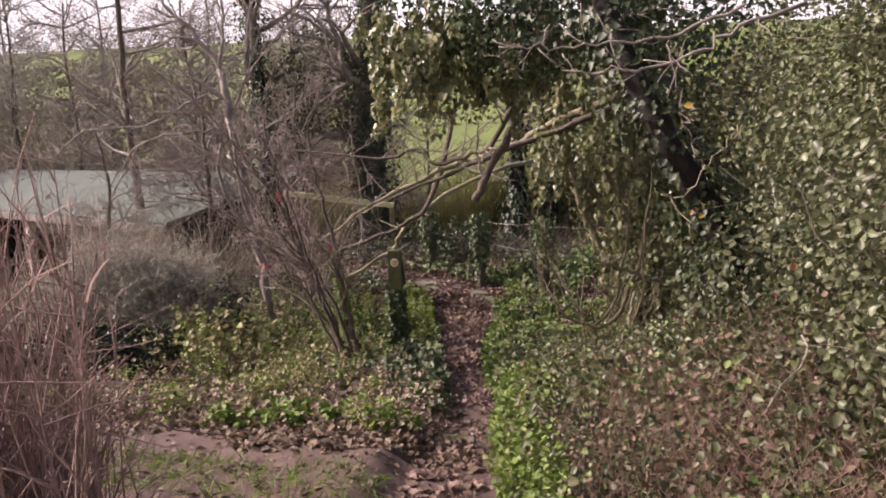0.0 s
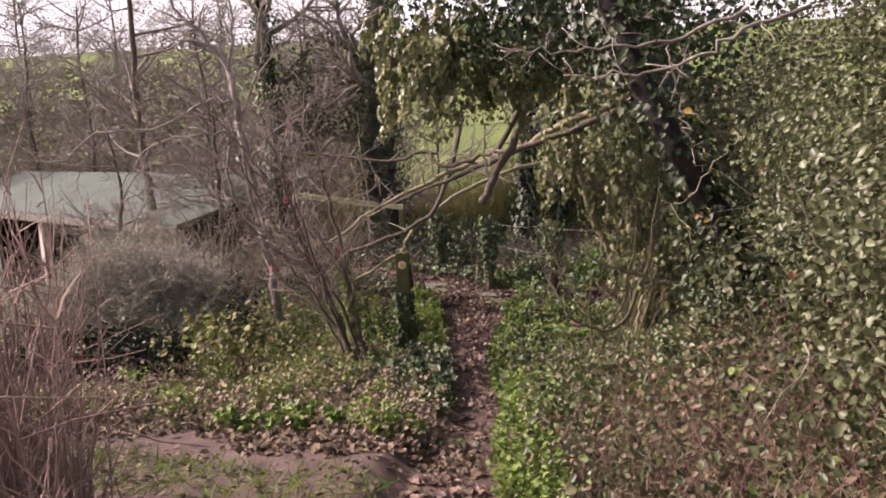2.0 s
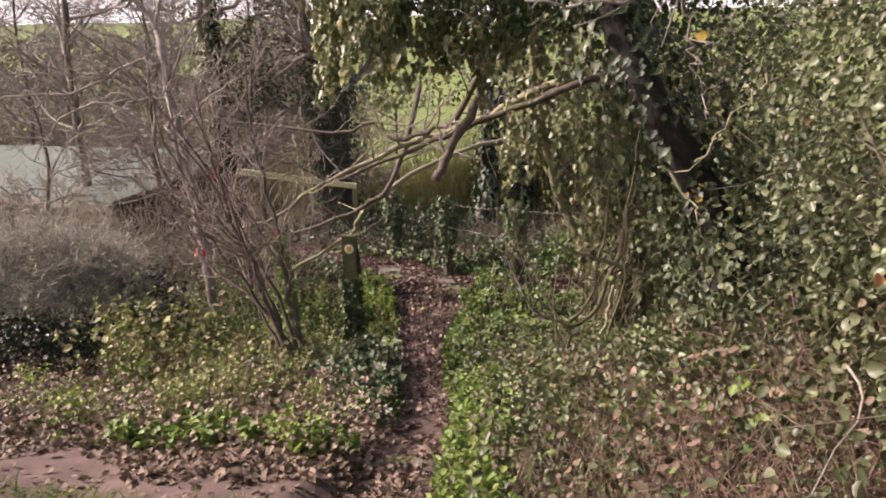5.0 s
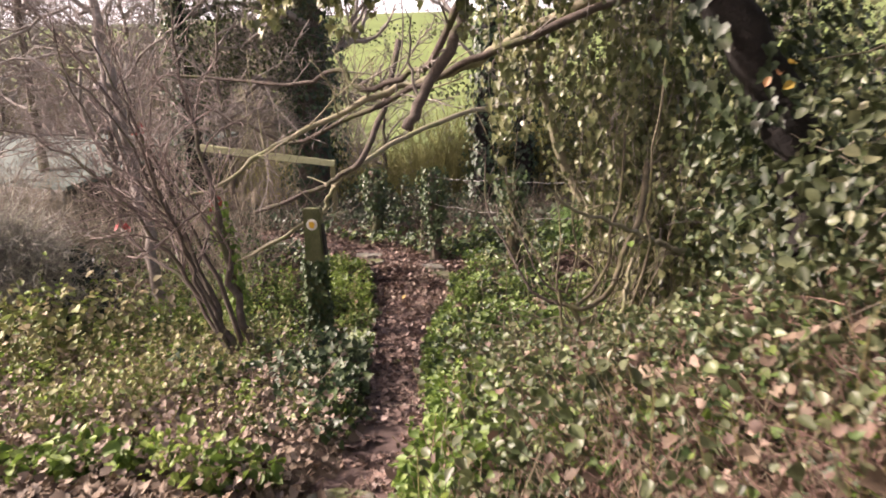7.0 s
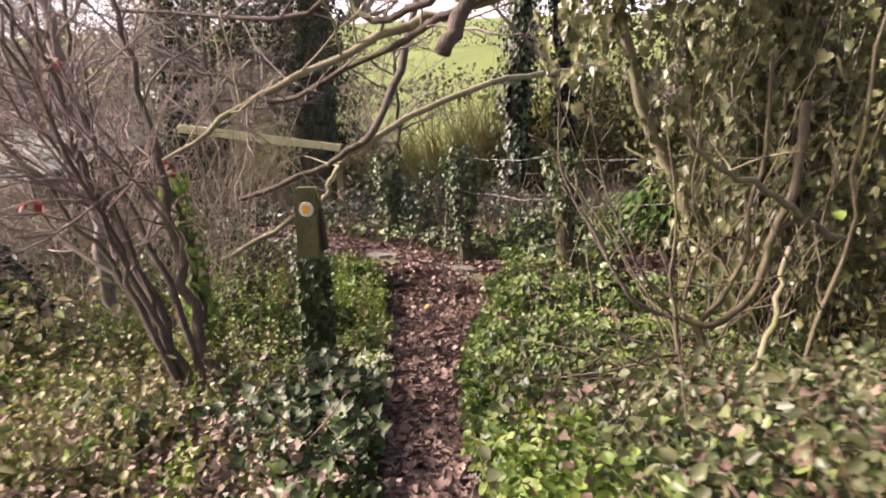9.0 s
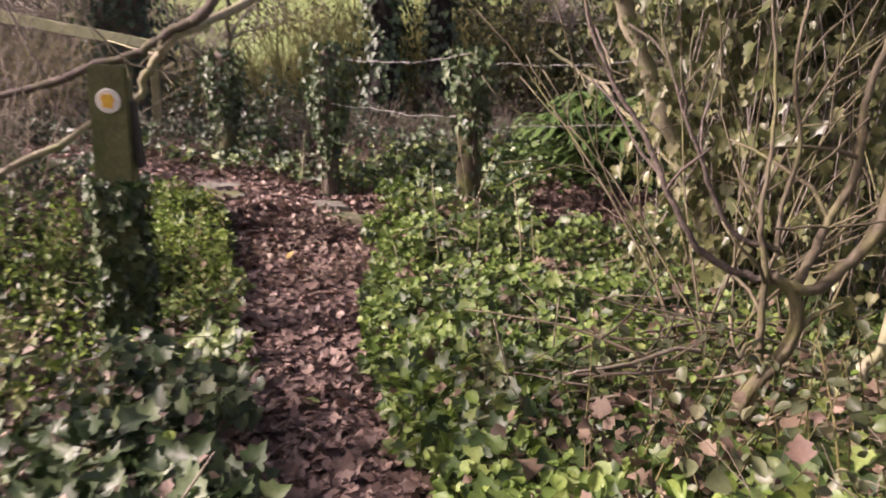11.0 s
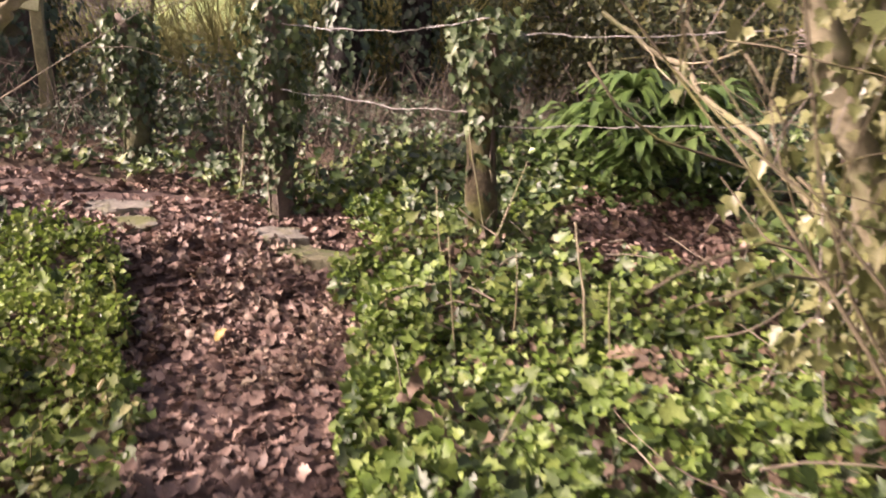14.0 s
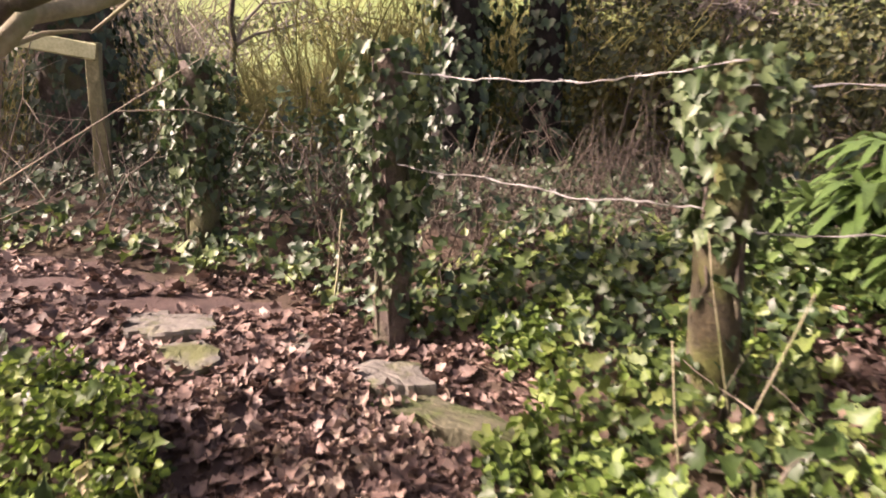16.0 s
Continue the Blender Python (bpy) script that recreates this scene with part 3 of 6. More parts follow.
# ---- trees behind the fence ----
def ivy_tree(x, y, radius, height, leaves, tilt=(0, 0), limbs=7, mat=None, puff=0.13):
    z0 = float(land(x, y))
    tree = thing("tree", "bare winter tree with dark ivy up its trunk", "tree", (x, y, z0), "trees behind the fence")
    line = through_points([(x, y, z0 - 0.2), (x + tilt[0] * 0.3 + rng.normal(0, 0.06), y + tilt[1] * 0.3, z0 + height * 0.3), (x + tilt[0] * 0.7, y + tilt[1] * 0.7 + rng.normal(0, 0.06), z0 + height * 0.65), (x + tilt[0], y + tilt[1], z0 + height)], 5, 0.02)
    t = Tubes()
    t.add(line, np.linspace(radius * 1.15, radius * 0.4, len(line)), 10)
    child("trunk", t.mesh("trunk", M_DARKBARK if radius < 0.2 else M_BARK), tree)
    for _ in range(limbs):
        t, tips = Tubes(), []
        u = rng.uniform(0.3, 1)
        i = int(u * (len(line) - 1))
        a = rng.uniform(0, 6.28)
        grow(t, wander(line[i], (math.cos(a), math.sin(a), 0.5), height * 0.4 * rng.uniform(0.6, 1.1), 8, 0.2, 0.04), radius * 0.35, 0.006, 2, 7, 0.5, 45, 5, 0.02, 0.18, tips)
        child("limb", t.mesh("limb", M_TWIG), tree)
    at, dr = along([line], leaves)
    out = unit(np.cross(dr, rng.normal(0, 1, (leaves, 3))))
    u = (at[:, 2] - z0) / height
    at = at + out * (radius * (1.15 - 0.75 * u) + rng.uniform(0.0, 1.0, leaves) ** 1.6 * puff)[:, None]
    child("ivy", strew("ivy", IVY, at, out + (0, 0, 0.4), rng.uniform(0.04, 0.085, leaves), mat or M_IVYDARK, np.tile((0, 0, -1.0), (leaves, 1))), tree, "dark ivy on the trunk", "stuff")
    return line


ivy_tree(-1.15, 12.4, 0.27, 6.5, 6000, (0.1, 0.2), 11, None, 0.32)
ivy_tree(1.4, 11.2, 0.13, 5.5, 3000, (0.45, 0.2), 6, None, 0.16)
ivy_tree(2.05, 11.3, 0.12, 5.5, 1800, (-0.1, 0.2), 6)
ivy_tree(-2.8, 12.0, 0.16, 6.0, 2400, (-0.4, 0.2), 11, None, 0.25)


# ---- stone step ----
def stone(corners, top, thick, mat, label):
    """A split slab: an uneven outline with chipped edges and a nearly flat top."""
    c = np.array(corners, float)
    mid = c.mean(0)
    rim = []
    for a, b in zip(c, np.roll(c, -1, 0)):
        for u in np.arange(6) / 6:
            rim.append(a * (1 - u) + b * u + rng.normal(0, 0.016, 2))
    rim = np.array(rim)
    rim = (np.roll(rim, 1, 0) + 2 * rim + np.roll(rim, -1, 0)) / 4
    n = len(rim)
    ob = thing("step_stone", label, "stone", (mid[0], mid[1], top - thick), "stones of the path's step")
    bm = bmesh.new()
    rings = []
    for f, z in ((1.03, -thick), (1.02, -0.5 * thick), (1.0, -0.012), (0.975, -0.002), (0.7, 0.002), (0.35, 0.0)):
        ring = []
        for k, p in enumerate(rim):
            q = mid + (p - mid) * f
            w = noise.noise(Vector((q[0] * 11, q[1] * 11, z * 30))) * (0.012 if f > 0.99 else 0.005)
            slab = noise.noise(Vector((q[0] * 3, q[1] * 3, 5.0))) * 0.012
            ring.append(bm.verts.new((q[0] + w, q[1] + w, top + z + slab + (0.006 * noise.noise(Vector((q[0] * 40, q[1] * 40, 2.0))) if f < 1 else 0))))
        rings.append(ring)
    for a, b in zip(rings, rings[1:]):
        for k in range(n):
            bm.faces.new((a[k], a[(k + 1) % n], b[(k + 1) % n], b[k]))
    bm.faces.new(rings[-1])
    bmesh.ops.recalc_face_normals(bm, faces=bm.faces[:])
    part("slab", bm, mat, ob)


stone([(0.66, 8.86), (0.74, 8.9), (0.95, 8.8), (1.1, 8.64), (1.24, 8.48), (1.2, 8.38), (1.04, 8.46), (0.86, 8.66)], 0.178, 0.12, M_MOSSTONE, "long mossy stone slab edging the step")
stone([(0.72, 8.86), (0.82, 8.93), (0.97, 8.9), (1.02, 8.74), (0.93, 8.7), (0.82, 8.74)], 0.214, 0.06, M_STONE, "pale flat stone lying on the mossy slab")
stone([(0.48, 9.18), (0.6, 9.16), (0.66, 9.0), (0.6, 8.92), (0.5, 9.0)], 0.242, 0.07, M_STONE, "small flat stone sunk among fallen leaves")
stone([(-0.1, 9.24), (0.08, 9.3), (0.24, 9.24), (0.32, 9.1), (0.16, 9.04), (0.0, 9.1)], 0.29, 0.13, M_STONE, "flat grey stone at the bend of the path")
stone([(0.1, 9.0), (0.28, 9.02), (0.36, 8.88), (0.29, 8.74), (0.18, 8.82)], 0.268, 0.11, M_STONE, "worn grey stone leading onto the step")
stone([(0.7, 3.42), (0.96, 3.4), (1.02, 3.6), (0.84, 3.66), (0.7, 3.58)], 0.405, 0.07, M_STONE, "flat stone bedded in the path by the lane")


# ---- ground cover ----
def off_trail(x, y, gap=0.0):
    d, _ = trail(x, y)
    d = np.minimum(d, np.minimum(np.hypot(x - 1.0, y - 8.68) - 0.34, np.hypot(x - 0.12, y - 9.08) - 0.3))
    return d + waves(x, y, 0.4, 21) * 0.05 > gap


def under_fern(x, y):
    return np.hypot((x - 2.6) / 0.5, (y - 8.45) / 0.36) + 0.25 * waves(x, y, 0.4, 47) < 1


def lay(name, label, category, shape, n, box, keep, size, mat, spread_=0.6, rise=(0.0, 0.06), curl=0.25, up=1.0, single=None):
    p = spread(n, *box, keep)
    p[:, 2] += rng.uniform(*rise, len(p))
    s = size[0] + (size[1] - size[0]) * rng.random(len(p)) ** 1.5
    nrm = lean(len(p), up, spread_)
    if shape is IVY:
        nrm = unit(nrm + (-0.3, -0.4, 0.0))
        p[:, 2] += 0.08 * np.clip(waves(p[:, 0], p[:, 1], 0.55, 97) + 0.1, 0, 1)
    own = np.zeros(len(p), bool)
    if single:
        piece, y0, y1 = single
        own[np.flatnonzero((p[:, 1] > y0) & (p[:, 1] < y1))[:280]] = True
    ob = tagged(new(name, strew(name, shape, p[~own], nrm[~own], s[~own], mat, None, curl)), label, category, "", "stuff")
    if single:
        forms = [strew(piece, shape, np.zeros((1, 3)), np.array([(0, 0, 1.0)]), [1.0], mat, np.array([(0, 1.0, 0)]), curl) for _ in range(8)]
        for k, i in enumerate(np.flatnonzero(own)):
            leaf_ob = new(piece, forms[k % 8])
            leaf_ob.parent = ob
            leaf_ob.matrix_basis = Matrix.Translation(p[i]) @ Vector(nrm[i]).to_track_quat("Z", "Y").to_matrix().to_4x4() @ Matrix.Rotation(rng.uniform(0, 6.28), 4, "Z") @ Matrix.Scale(s[i], 4)


def clear_stones(x, y):
    return (np.hypot(x - 0.12, y - 9.14) > 0.15) & (np.hypot(x - 0.25, y - 8.9) > 0.1) & (np.hypot(x - 0.87, y - 8.82) > 0.12) & (np.hypot(x - 1.06, y - 8.57) > 0.1)


lay("leaf_litter", "brown fallen leaves thick on the path", "leaf litter", DEAD, 15000, (-4.5, 1.6, 1.0, 11), lambda x, y: (trail(x, y)[0] + waves(x, y, 0.3, 22) * 0.05 < 0.01 + 0.27 * (y > 8.3)) & ((y < 9.3) & (y > 4.9) | (waves(x, y, 0.4, 45) > 0.0)) & clear_stones(x, y), (0.02, 0.068), M_PATHLEAF, 0.4, (0.0, 0.02), 0.5, 1.0, ("dead_leaf", 6.0, 8.2))
lay("leaf_litter", "brown fallen leaves lying over the stone step", "leaf litter", DEAD, 1900, (-0.2, 1.5, 7.9, 9.3), lambda x, y: ~off_trail(x, y, 0.05) & (waves(x, y, 0.35, 29) > -0.2) & clear_stones(x, y), (0.022, 0.062), M_PATHLEAF, 0.5, (0.0, 0.03), 0.6)
lay("leaf_litter", "tan curled leaves blown against the step", "leaf litter", DEAD, 800, (0.35, 1.2, 7.6, 8.75), lambda x, y: (trail(x, y)[0] < 0.0) & (waves(x, y, 0.4, 46) - 0.5 * (x < 0.7) > -0.2), (0.018, 0.05), M_DRY, 0.9, (0.01, 0.045), 0.8)
lay("leaf_litter", "fallen brown leaves among the ivy", "leaf litter", DEAD, 8000, (-5, 4.5, 2.2, 11), lambda x, y: off_trail(x, y) & ((waves(x, y, 1.2, 23) > 0.25) | (x < 0.75) & (y < 6.2)) & (y > 3.20 - 0.3 * (x + 0.33) + waves(x, y, 0.7, 24) * 0.15), (0.025, 0.058), M_DEAD, 0.7, (0.0, 0.08), 0.5)
lay("ivy_carpet", "green ivy carpeting the ground beside the path", "ivy", IVY, 20000, (0.9, 4.2, 3.0, 9.5), lambda x, y: off_trail(x, y, -0.02) & (x > 0.8) & ~under_fern(x, y) & (waves(x, y, 0.4, 44) > -0.75 + 0.25 * (y < 6.3)), (0.026, 0.082), M_IVY, 0.85, (0.01, 0.12), 0.3, 1.0, ("ivy_leaf", 5.8, 7.6))
lay("ivy_carpet", "green ivy spreading round the post", "ivy", IVY, 8500, (-4.5, 0.75, 3.8, 10.2), lambda x, y: off_trail(x, y, -0.02) & (x < 0.75) & (waves(x, y, 0.9, 25) + 1.4 * (y > 6.2) + 1.1 * (x > 0.25) > 0.75), (0.026, 0.08), M_IVY, 0.85, (0.01, 0.09), 0.3, 1.0, ("ivy_leaf", 6.0, 8.0))
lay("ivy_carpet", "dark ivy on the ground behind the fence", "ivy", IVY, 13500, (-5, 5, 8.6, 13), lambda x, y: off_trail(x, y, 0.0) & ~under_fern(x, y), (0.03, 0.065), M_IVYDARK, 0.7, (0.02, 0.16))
lay("green_herbs", "bright green low herbs at the path's edge", "herbs", OVAL, 5000, (0.9, 1.9, 2.6, 9), lambda x, y: off_trail(x, y, -0.02) & (trail(x, y)[0] < 0.25 + 0.4 * (waves(x, y, 0.8, 26) > 0.4)) & (waves(x, y, 0.5, 27) > -0.45), (0.025, 0.05), M_HERB, 0.7, (0.03, 0.15))
lay("green_herbs", "bright green low herbs beside the post", "herbs", OVAL, 1300, (-0.5, 0.65, 6.6, 7.8), lambda x, y: off_trail(x, y, -0.02) & (x < 0.7) & (x > 0.15 - 0.4 * (y > 7.2)) & (waves(x, y, 0.6, 28) > -0.1), (0.018, 0.042), M_HERB, 0.7, (0.02, 0.1))
lay("green_herbs", "patches of yellow-green weeds among fallen leaves", "herbs", OVAL, 2800, (-3.2, 0.5, 3.3, 8), lambda x, y: off_trail(x, y, 0.05) & (waves(x, y, 0.7, 33) > 0.6), (0.018, 0.042), M_TUFT, 0.9, (0.02, 0.22))
# Ivy leaves in the bright herb colour, added as a patch of sunlight.
lay("green_herbs", "yellow-green leaves coloured as sunlit ivy by the fence", "herbs", IVY, 2000, (1.0, 2.6, 6.2, 8.0), lambda x, y: off_trail(x, y, 0.0) & (waves(x, y, 0.5, 34) > -0.1), (0.025, 0.05), M_HERB, 0.6, (0.06, 0.15))
lay("leaf_litter", "brown fallen leaves under the fern", "leaf litter", DEAD, 1500, (2.0, 3.4, 8.0, 9.2), under_fern, (0.025, 0.055), M_PATHLEAF, 0.6, (0.02, 0.1), 0.5)
lay("leaf_litter", "pale brown fallen leaves caught on the ivy", "leaf litter", DEAD, 200, (1.1, 2.6, 4.6, 7.4), lambda x, y: off_trail(x, y, 0.1) & (waves(x, y, 0.9, 35) > 0.2), (0.035, 0.075), M_DEAD, 0.7, (0.1, 0.19), 0.6)
lay("leaf_litter", "brown leaves heaped between the lane and the path", "leaf litter", DEAD, 1100, (-0.9, 0.74, 3.4, 5.6), lambda x, y: off_trail(x, y, -0.04) & (y > 3.40 - 0.3 * (x + 0.33)), (0.03, 0.06), M_DRY, 0.7, (0.0, 0.08), 0.5)
lay("leaf_litter", "pale dry leaves scattered over the sunny bank", "leaf litter", DEAD, 4600, (-3.4, 0.7, 3.2, 6.0), lambda x, y: off_trail(x, y, 0.0) & (y > 3.50 - 0.3 * (x + 0.33)), (0.02, 0.05), M_DRY, 0.9, (0.0, 0.2), 0.6)
lay("leaf_litter", "pale curled leaves heaped under the hazel", "leaf litter", DEAD, 120, (1.35, 2.2, 5.1, 5.8), lambda x, y: waves(x, y, 0.6, 36) > -0.2, (0.035, 0.07), M_DEAD, 0.7, (0.12, 0.2), 0.6)
lay("green_herbs", "bright green tuft of herbs at the bend", "herbs", OVAL, 3000, (-0.3, 0.4, 7.6, 8.98), lambda x, y: off_trail(x, y, 0.02) & (x > -0.2 + 0.15 * waves(x, y, 0.5, 37)) & (waves(x, y, 0.3, 41) > -0.35), (0.014, 0.034), M_TUFT, 0.9, (0.03, 0.15))
lay("green_herbs", "yellow-green sprigs standing behind the post", "herbs", OVAL, 1000, (-1.1, 0.1, 6.7, 8.1), lambda x, y: off_trail(x, y, 0.1) & (waves(x, y, 0.45, 42) > 0.15), (0.018, 0.04), M_TUFT, 0.9, (0.03, 0.22))
lay("ivy_carpet", "broad dark-green ivy leaves between the post and the shrub", "ivy", IVY, 900, (-0.45, 0.68, 4.9, 6.2), lambda x, y: off_trail(x, y, -0.04) & (waves(x, y, 0.5, 52) - 0.9 * (x < 0.1) > -0.5), (0.04, 0.08), M_IVYPOST, 0.8, (0.06, 0.18))
lay("ivy_carpet", "ivy coloured pale as sunlit at the foot of the post", "ivy", IVY, 1100, (-0.95, -0.1, 5.5, 6.6), lambda x, y: off_trail(x, y, 0.1) & (waves(x, y, 0.6, 43) > -0.3), (0.025, 0.055), M_IVYPALE, 0.9, (0.05, 0.18))
lay("leaf_litter", "small brown leaf scraps caught among the ivy", "leaf litter", DEAD, 1100, (1.0, 2.7, 4.8, 8.5), lambda x, y: off_trail(x, y, 0.02) & (waves(x, y, 0.5, 38) > -0.1), (0.02, 0.05), M_DEAD, 0.8, (0.07, 0.17), 0.6)
lay("leaf_litter", "small brown leaf scraps caught in the ivy by the post", "leaf litter", DEAD, 240, (-1.2, 0.5, 5.9, 8.6), lambda x, y: off_trail(x, y, 0.02) & (waves(x, y, 0.5, 39) > 0.0), (0.02, 0.05), M_DEAD, 0.8, (0.06, 0.14), 0.6)


# ---- leafy masses ----
def lump_points(n, centre, radii, seed, shell=0.35):
    """Places in the outer part of a lumpy rounded mass, and the outward directions."""
    out = unit(rng.normal(0, 1, (n, 3)))
    rough = 1 + 0.22 * waves(out[:, 0] * 2 + out[:, 2], out[:, 1] * 2, 1.6, seed) + 0.1 * waves(out[:, 0] * 3, out[:, 2] * 3, 1.1, seed + 1)
    r = rough * (1 - rng.random(n) ** 1.6 * shell)
    at = np.array(centre) + out * np.array(radii) * r[:, None]
    keep = at[:, 2] > land(at[:, 0], at[:, 1]) + 0.02
    return at[keep], out[keep]


def bush(name, label, category, lumps, per, shape, mat, size, twigs=60, twig_mat=None, seed=40, group="", gaps=None):
    c0 = lumps[0][0]
    ob = thing(name, label, category, (c0[0], c0[1], float(land(c0[0], c0[1]))), group)
    ats, outs = [], []
    t = Tubes()
    for k, (c, r) in enumerate(lumps):
        a, o = lump_points(int(per * r[0] * r[2] * 1.6), c, r, seed + 3 * k)
        if gaps is not None:
            full = waves(a[:, 0] + 0.6 * a[:, 2], a[:, 1] - 0.8 * a[:, 2], 0.3, seed + 50) > gaps
            a, o = a[full], o[full]
        ats.append(a)
        outs.append(o)
        for _ in range(int(twigs * r[0] * r[2])):
            a0 = np.array(c) + rng.normal(0, 0.3, 3) * r - (0, 0, r[2] * 0.4)
            w = unit(rng.normal(0, 0.8, 3) + (0, 0, 0.6))
            t.add(wander(a0, w, max(r) * rng.uniform(0.35, 0.85), 6, 0.26, -0.02), np.linspace(0.0042, 0.0013, 6) * rng.uniform(0.6, 1.4), 3)
    at, out = np.concatenate(ats), np.concatenate(outs)
    n = len(at)
    nrm = out + rng.normal(0, 0.75, (n, 3)) + (0, 0, 0.35)
    child("foliage", strew("foliage", shape, at, nrm, rng.uniform(*size, n), mat, np.tile((0, 0, -0.4), (n, 1)) + rng.normal(0, 0.6, (n, 3))), ob, "", "stuff")
    if t.v:
        child("twig_tangle", t.mesh("twig_tangle", twig_mat or M_TWIG), ob, "", "stuff")
    return ob


def thicket(name, label, category, n, box, height, mat, slant=0.25, thick=0.003, keep=None):
    p = spread(n, *box, keep or (lambda x, y: off_trail(x, y, 0.15)))
    t = Tubes()
    for q in p:
        h = rng.uniform(*height)
        w = (rng.normal(0, slant), rng.normal(0, slant), 1)
        line = wander(q - (0, 0, 0.02), w, h, 6, 0.16, -0.015)
        t.add(line, np.linspace(thick * 1.3, thick * 0.4, 6) * rng.uniform(0.6, 1.5), 3)
        for _ in range(2):
            i = rng.integers(2, 5)
            t.add(wander(line[i], rng.normal(0, 1, 3) + (0, 0, 0.6), h * 0.35, 4, 0.2), np.linspace(thick * 0.7, thick * 0.3, 4), 3)
    tagged(new(name, t.mesh(name, mat)), label, category, "", "stuff")


# the steep bank beside the lane, its cover and the bushes over it
def on_bank(x, y):
    return off_trail(x, y, 0.03) & (x > 1.25 + 0.1 * waves(x, y, 0.8, 61))


# Leaf copy with deep shade put into its colour.
M_SHADE = leaf("shade_painted_leaf", [(0.05, (0.01, 0.018, 0.008)), (0.5, (0.025, 0.04, 0.014)), (0.85, (0.06, 0.08, 0.028)), (0.97, (0.14, 0.13, 0.06))], 0.5, 0.12)
BANK = (1.0, 4.4, -1.5, 5.0)
lay("bramble_cover", "olive bramble leaves tangled over the bank", "bramble", OVAL, 10500, BANK, lambda x, y: on_bank(x, y) & (waves(x, y, 0.45, 48) > -0.35), (0.022, 0.046), M_OLIVE, 0.9, (0.02, 0.34))
lay("leaf_litter", "pinkish brown withered leaves hanging in the brambles", "leaf litter", DEAD, 3200, BANK, lambda x, y: on_bank(x, y) & (waves(x, y, 0.9, 62) > -0.25), (0.02, 0.045), M_RUSSET, 1.0, (0.04, 0.38), 0.6)
lay("ivy_carpet", "green ivy trailing over the bank", "ivy", IVY, 4500, BANK, on_bank, (0.02, 0.042), M_IVY, 0.8, (0.02, 0.3))
lay("leaf_litter", "dry brown leaves caught on the bank", "leaf litter", DEAD, 3500, BANK, on_bank, (0.03, 0.06), M_DEAD, 0.8, (0.0, 0.3), 0.5)
lay("green_herbs", "fresh green herbs at the foot of the bank", "herbs", OVAL, 4800, (0.95, 1.6, 0.8, 4.9), lambda x, y: off_trail(x, y, 0.0) & (x < 1.42 + 0.12 * waves(x, y, 0.6, 64)), (0.024, 0.05), M_HERB, 0.8, (0.06, 0.3))
thicket("bramble_stems", "thin brown bramble stems over the bank", "bramble", 520, BANK, (0.25, 0.6), M_BROWN, 0.7, 0.0024, on_bank)
thicket("dry_grass", "dry straw-coloured grass stems on the bank", "grass", 1100, (1.2, 3.6, 0.4, 2.9), (0.2, 0.45), M_HAY, 0.5, 0.0022, on_bank)
thicket("dry_bracken", "reddish-brown dead stems matted over the low bank", "dead plants", 1700, (1.25, 2.9, 0.6, 3.6), (0.15, 0.42), M_BRACKEN, 0.8, 0.0024, on_bank)

lay("bramble_cover", "broad olive bramble leaves over the upper path bank", "bramble", OVAL, 3800, (1.1, 3.3, 2.5, 4.7), lambda x, y: on_bank(x, y) & (x > 1.34) & (waves(x, y, 0.4, 51) > -0.3), (0.02, 0.043), M_BRAMBLE, 1.3, (0.04, 0.4), 0.5)

bush("honeysuckle_bush", "olive leafy climber spilling from the top of the bank", "bush",
     [((2.72, 1.0, 2.0), (0.72, 0.85, 0.75)), ((3.0, 2.1, 2.1), (0.75, 0.8, 0.9)), ((3.3, 3.1, 2.1), (0.75, 0.8, 1.0)), ((3.0, 0.0, 2.3), (0.8, 0.9, 0.9)), ((3.25, 1.4, 3.1), (0.85, 1.2, 0.8)), ((3.3, 2.8, 3.2), (0.8, 0.9, 0.8))],
     14500, OVAL, M_HONEY, (0.016, 0.037), 300, M_BROWN, 70, "", -0.15)
bush("climber_mass", "olive climber leaves high behind the leaning trunk", "bush", [((3.0, 5.3, 3.1), (0.75, 0.5, 0.75)), ((2.6, 5.5, 2.6), (0.4, 0.35, 0.4))], 3000, OVAL, M_HONEY, (0.025, 0.055), 120, M_BROWN, 86, "", -0.2)
bush("climber_clump", "round grey-green climber leaves hanging beside the hazel", "bush", [((2.62, 4.55, 1.5), (0.34, 0.3, 0.36)), ((2.75, 4.4, 1.15), (0.34, 0.3, 0.3)), ((2.85, 4.3, 1.9), (0.35, 0.3, 0.35))], 1900, OVAL, M_BRAMBLE, (0.026, 0.05), 110, M_BROWN, 84, "", -0.15)
bush("ivy_bush", "olive leafy bush low on the bank", "bush",
     [((2.75, 1.6, 1.45), (0.6, 0.7, 0.5)), ((2.55, 3.0, 1.5), (0.4, 0.45, 0.4))], 3000, OVAL, M_OLIVE, (0.026, 0.05), 60, None, 90)
# Dark-coloured leaves make the hollow of the bank read as shaded.
bush("ivy_bush", "leaves coloured as deep shade filling the hollow of the bank", "bush",
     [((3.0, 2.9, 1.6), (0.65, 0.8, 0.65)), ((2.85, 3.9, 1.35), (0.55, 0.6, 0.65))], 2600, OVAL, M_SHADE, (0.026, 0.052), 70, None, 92)


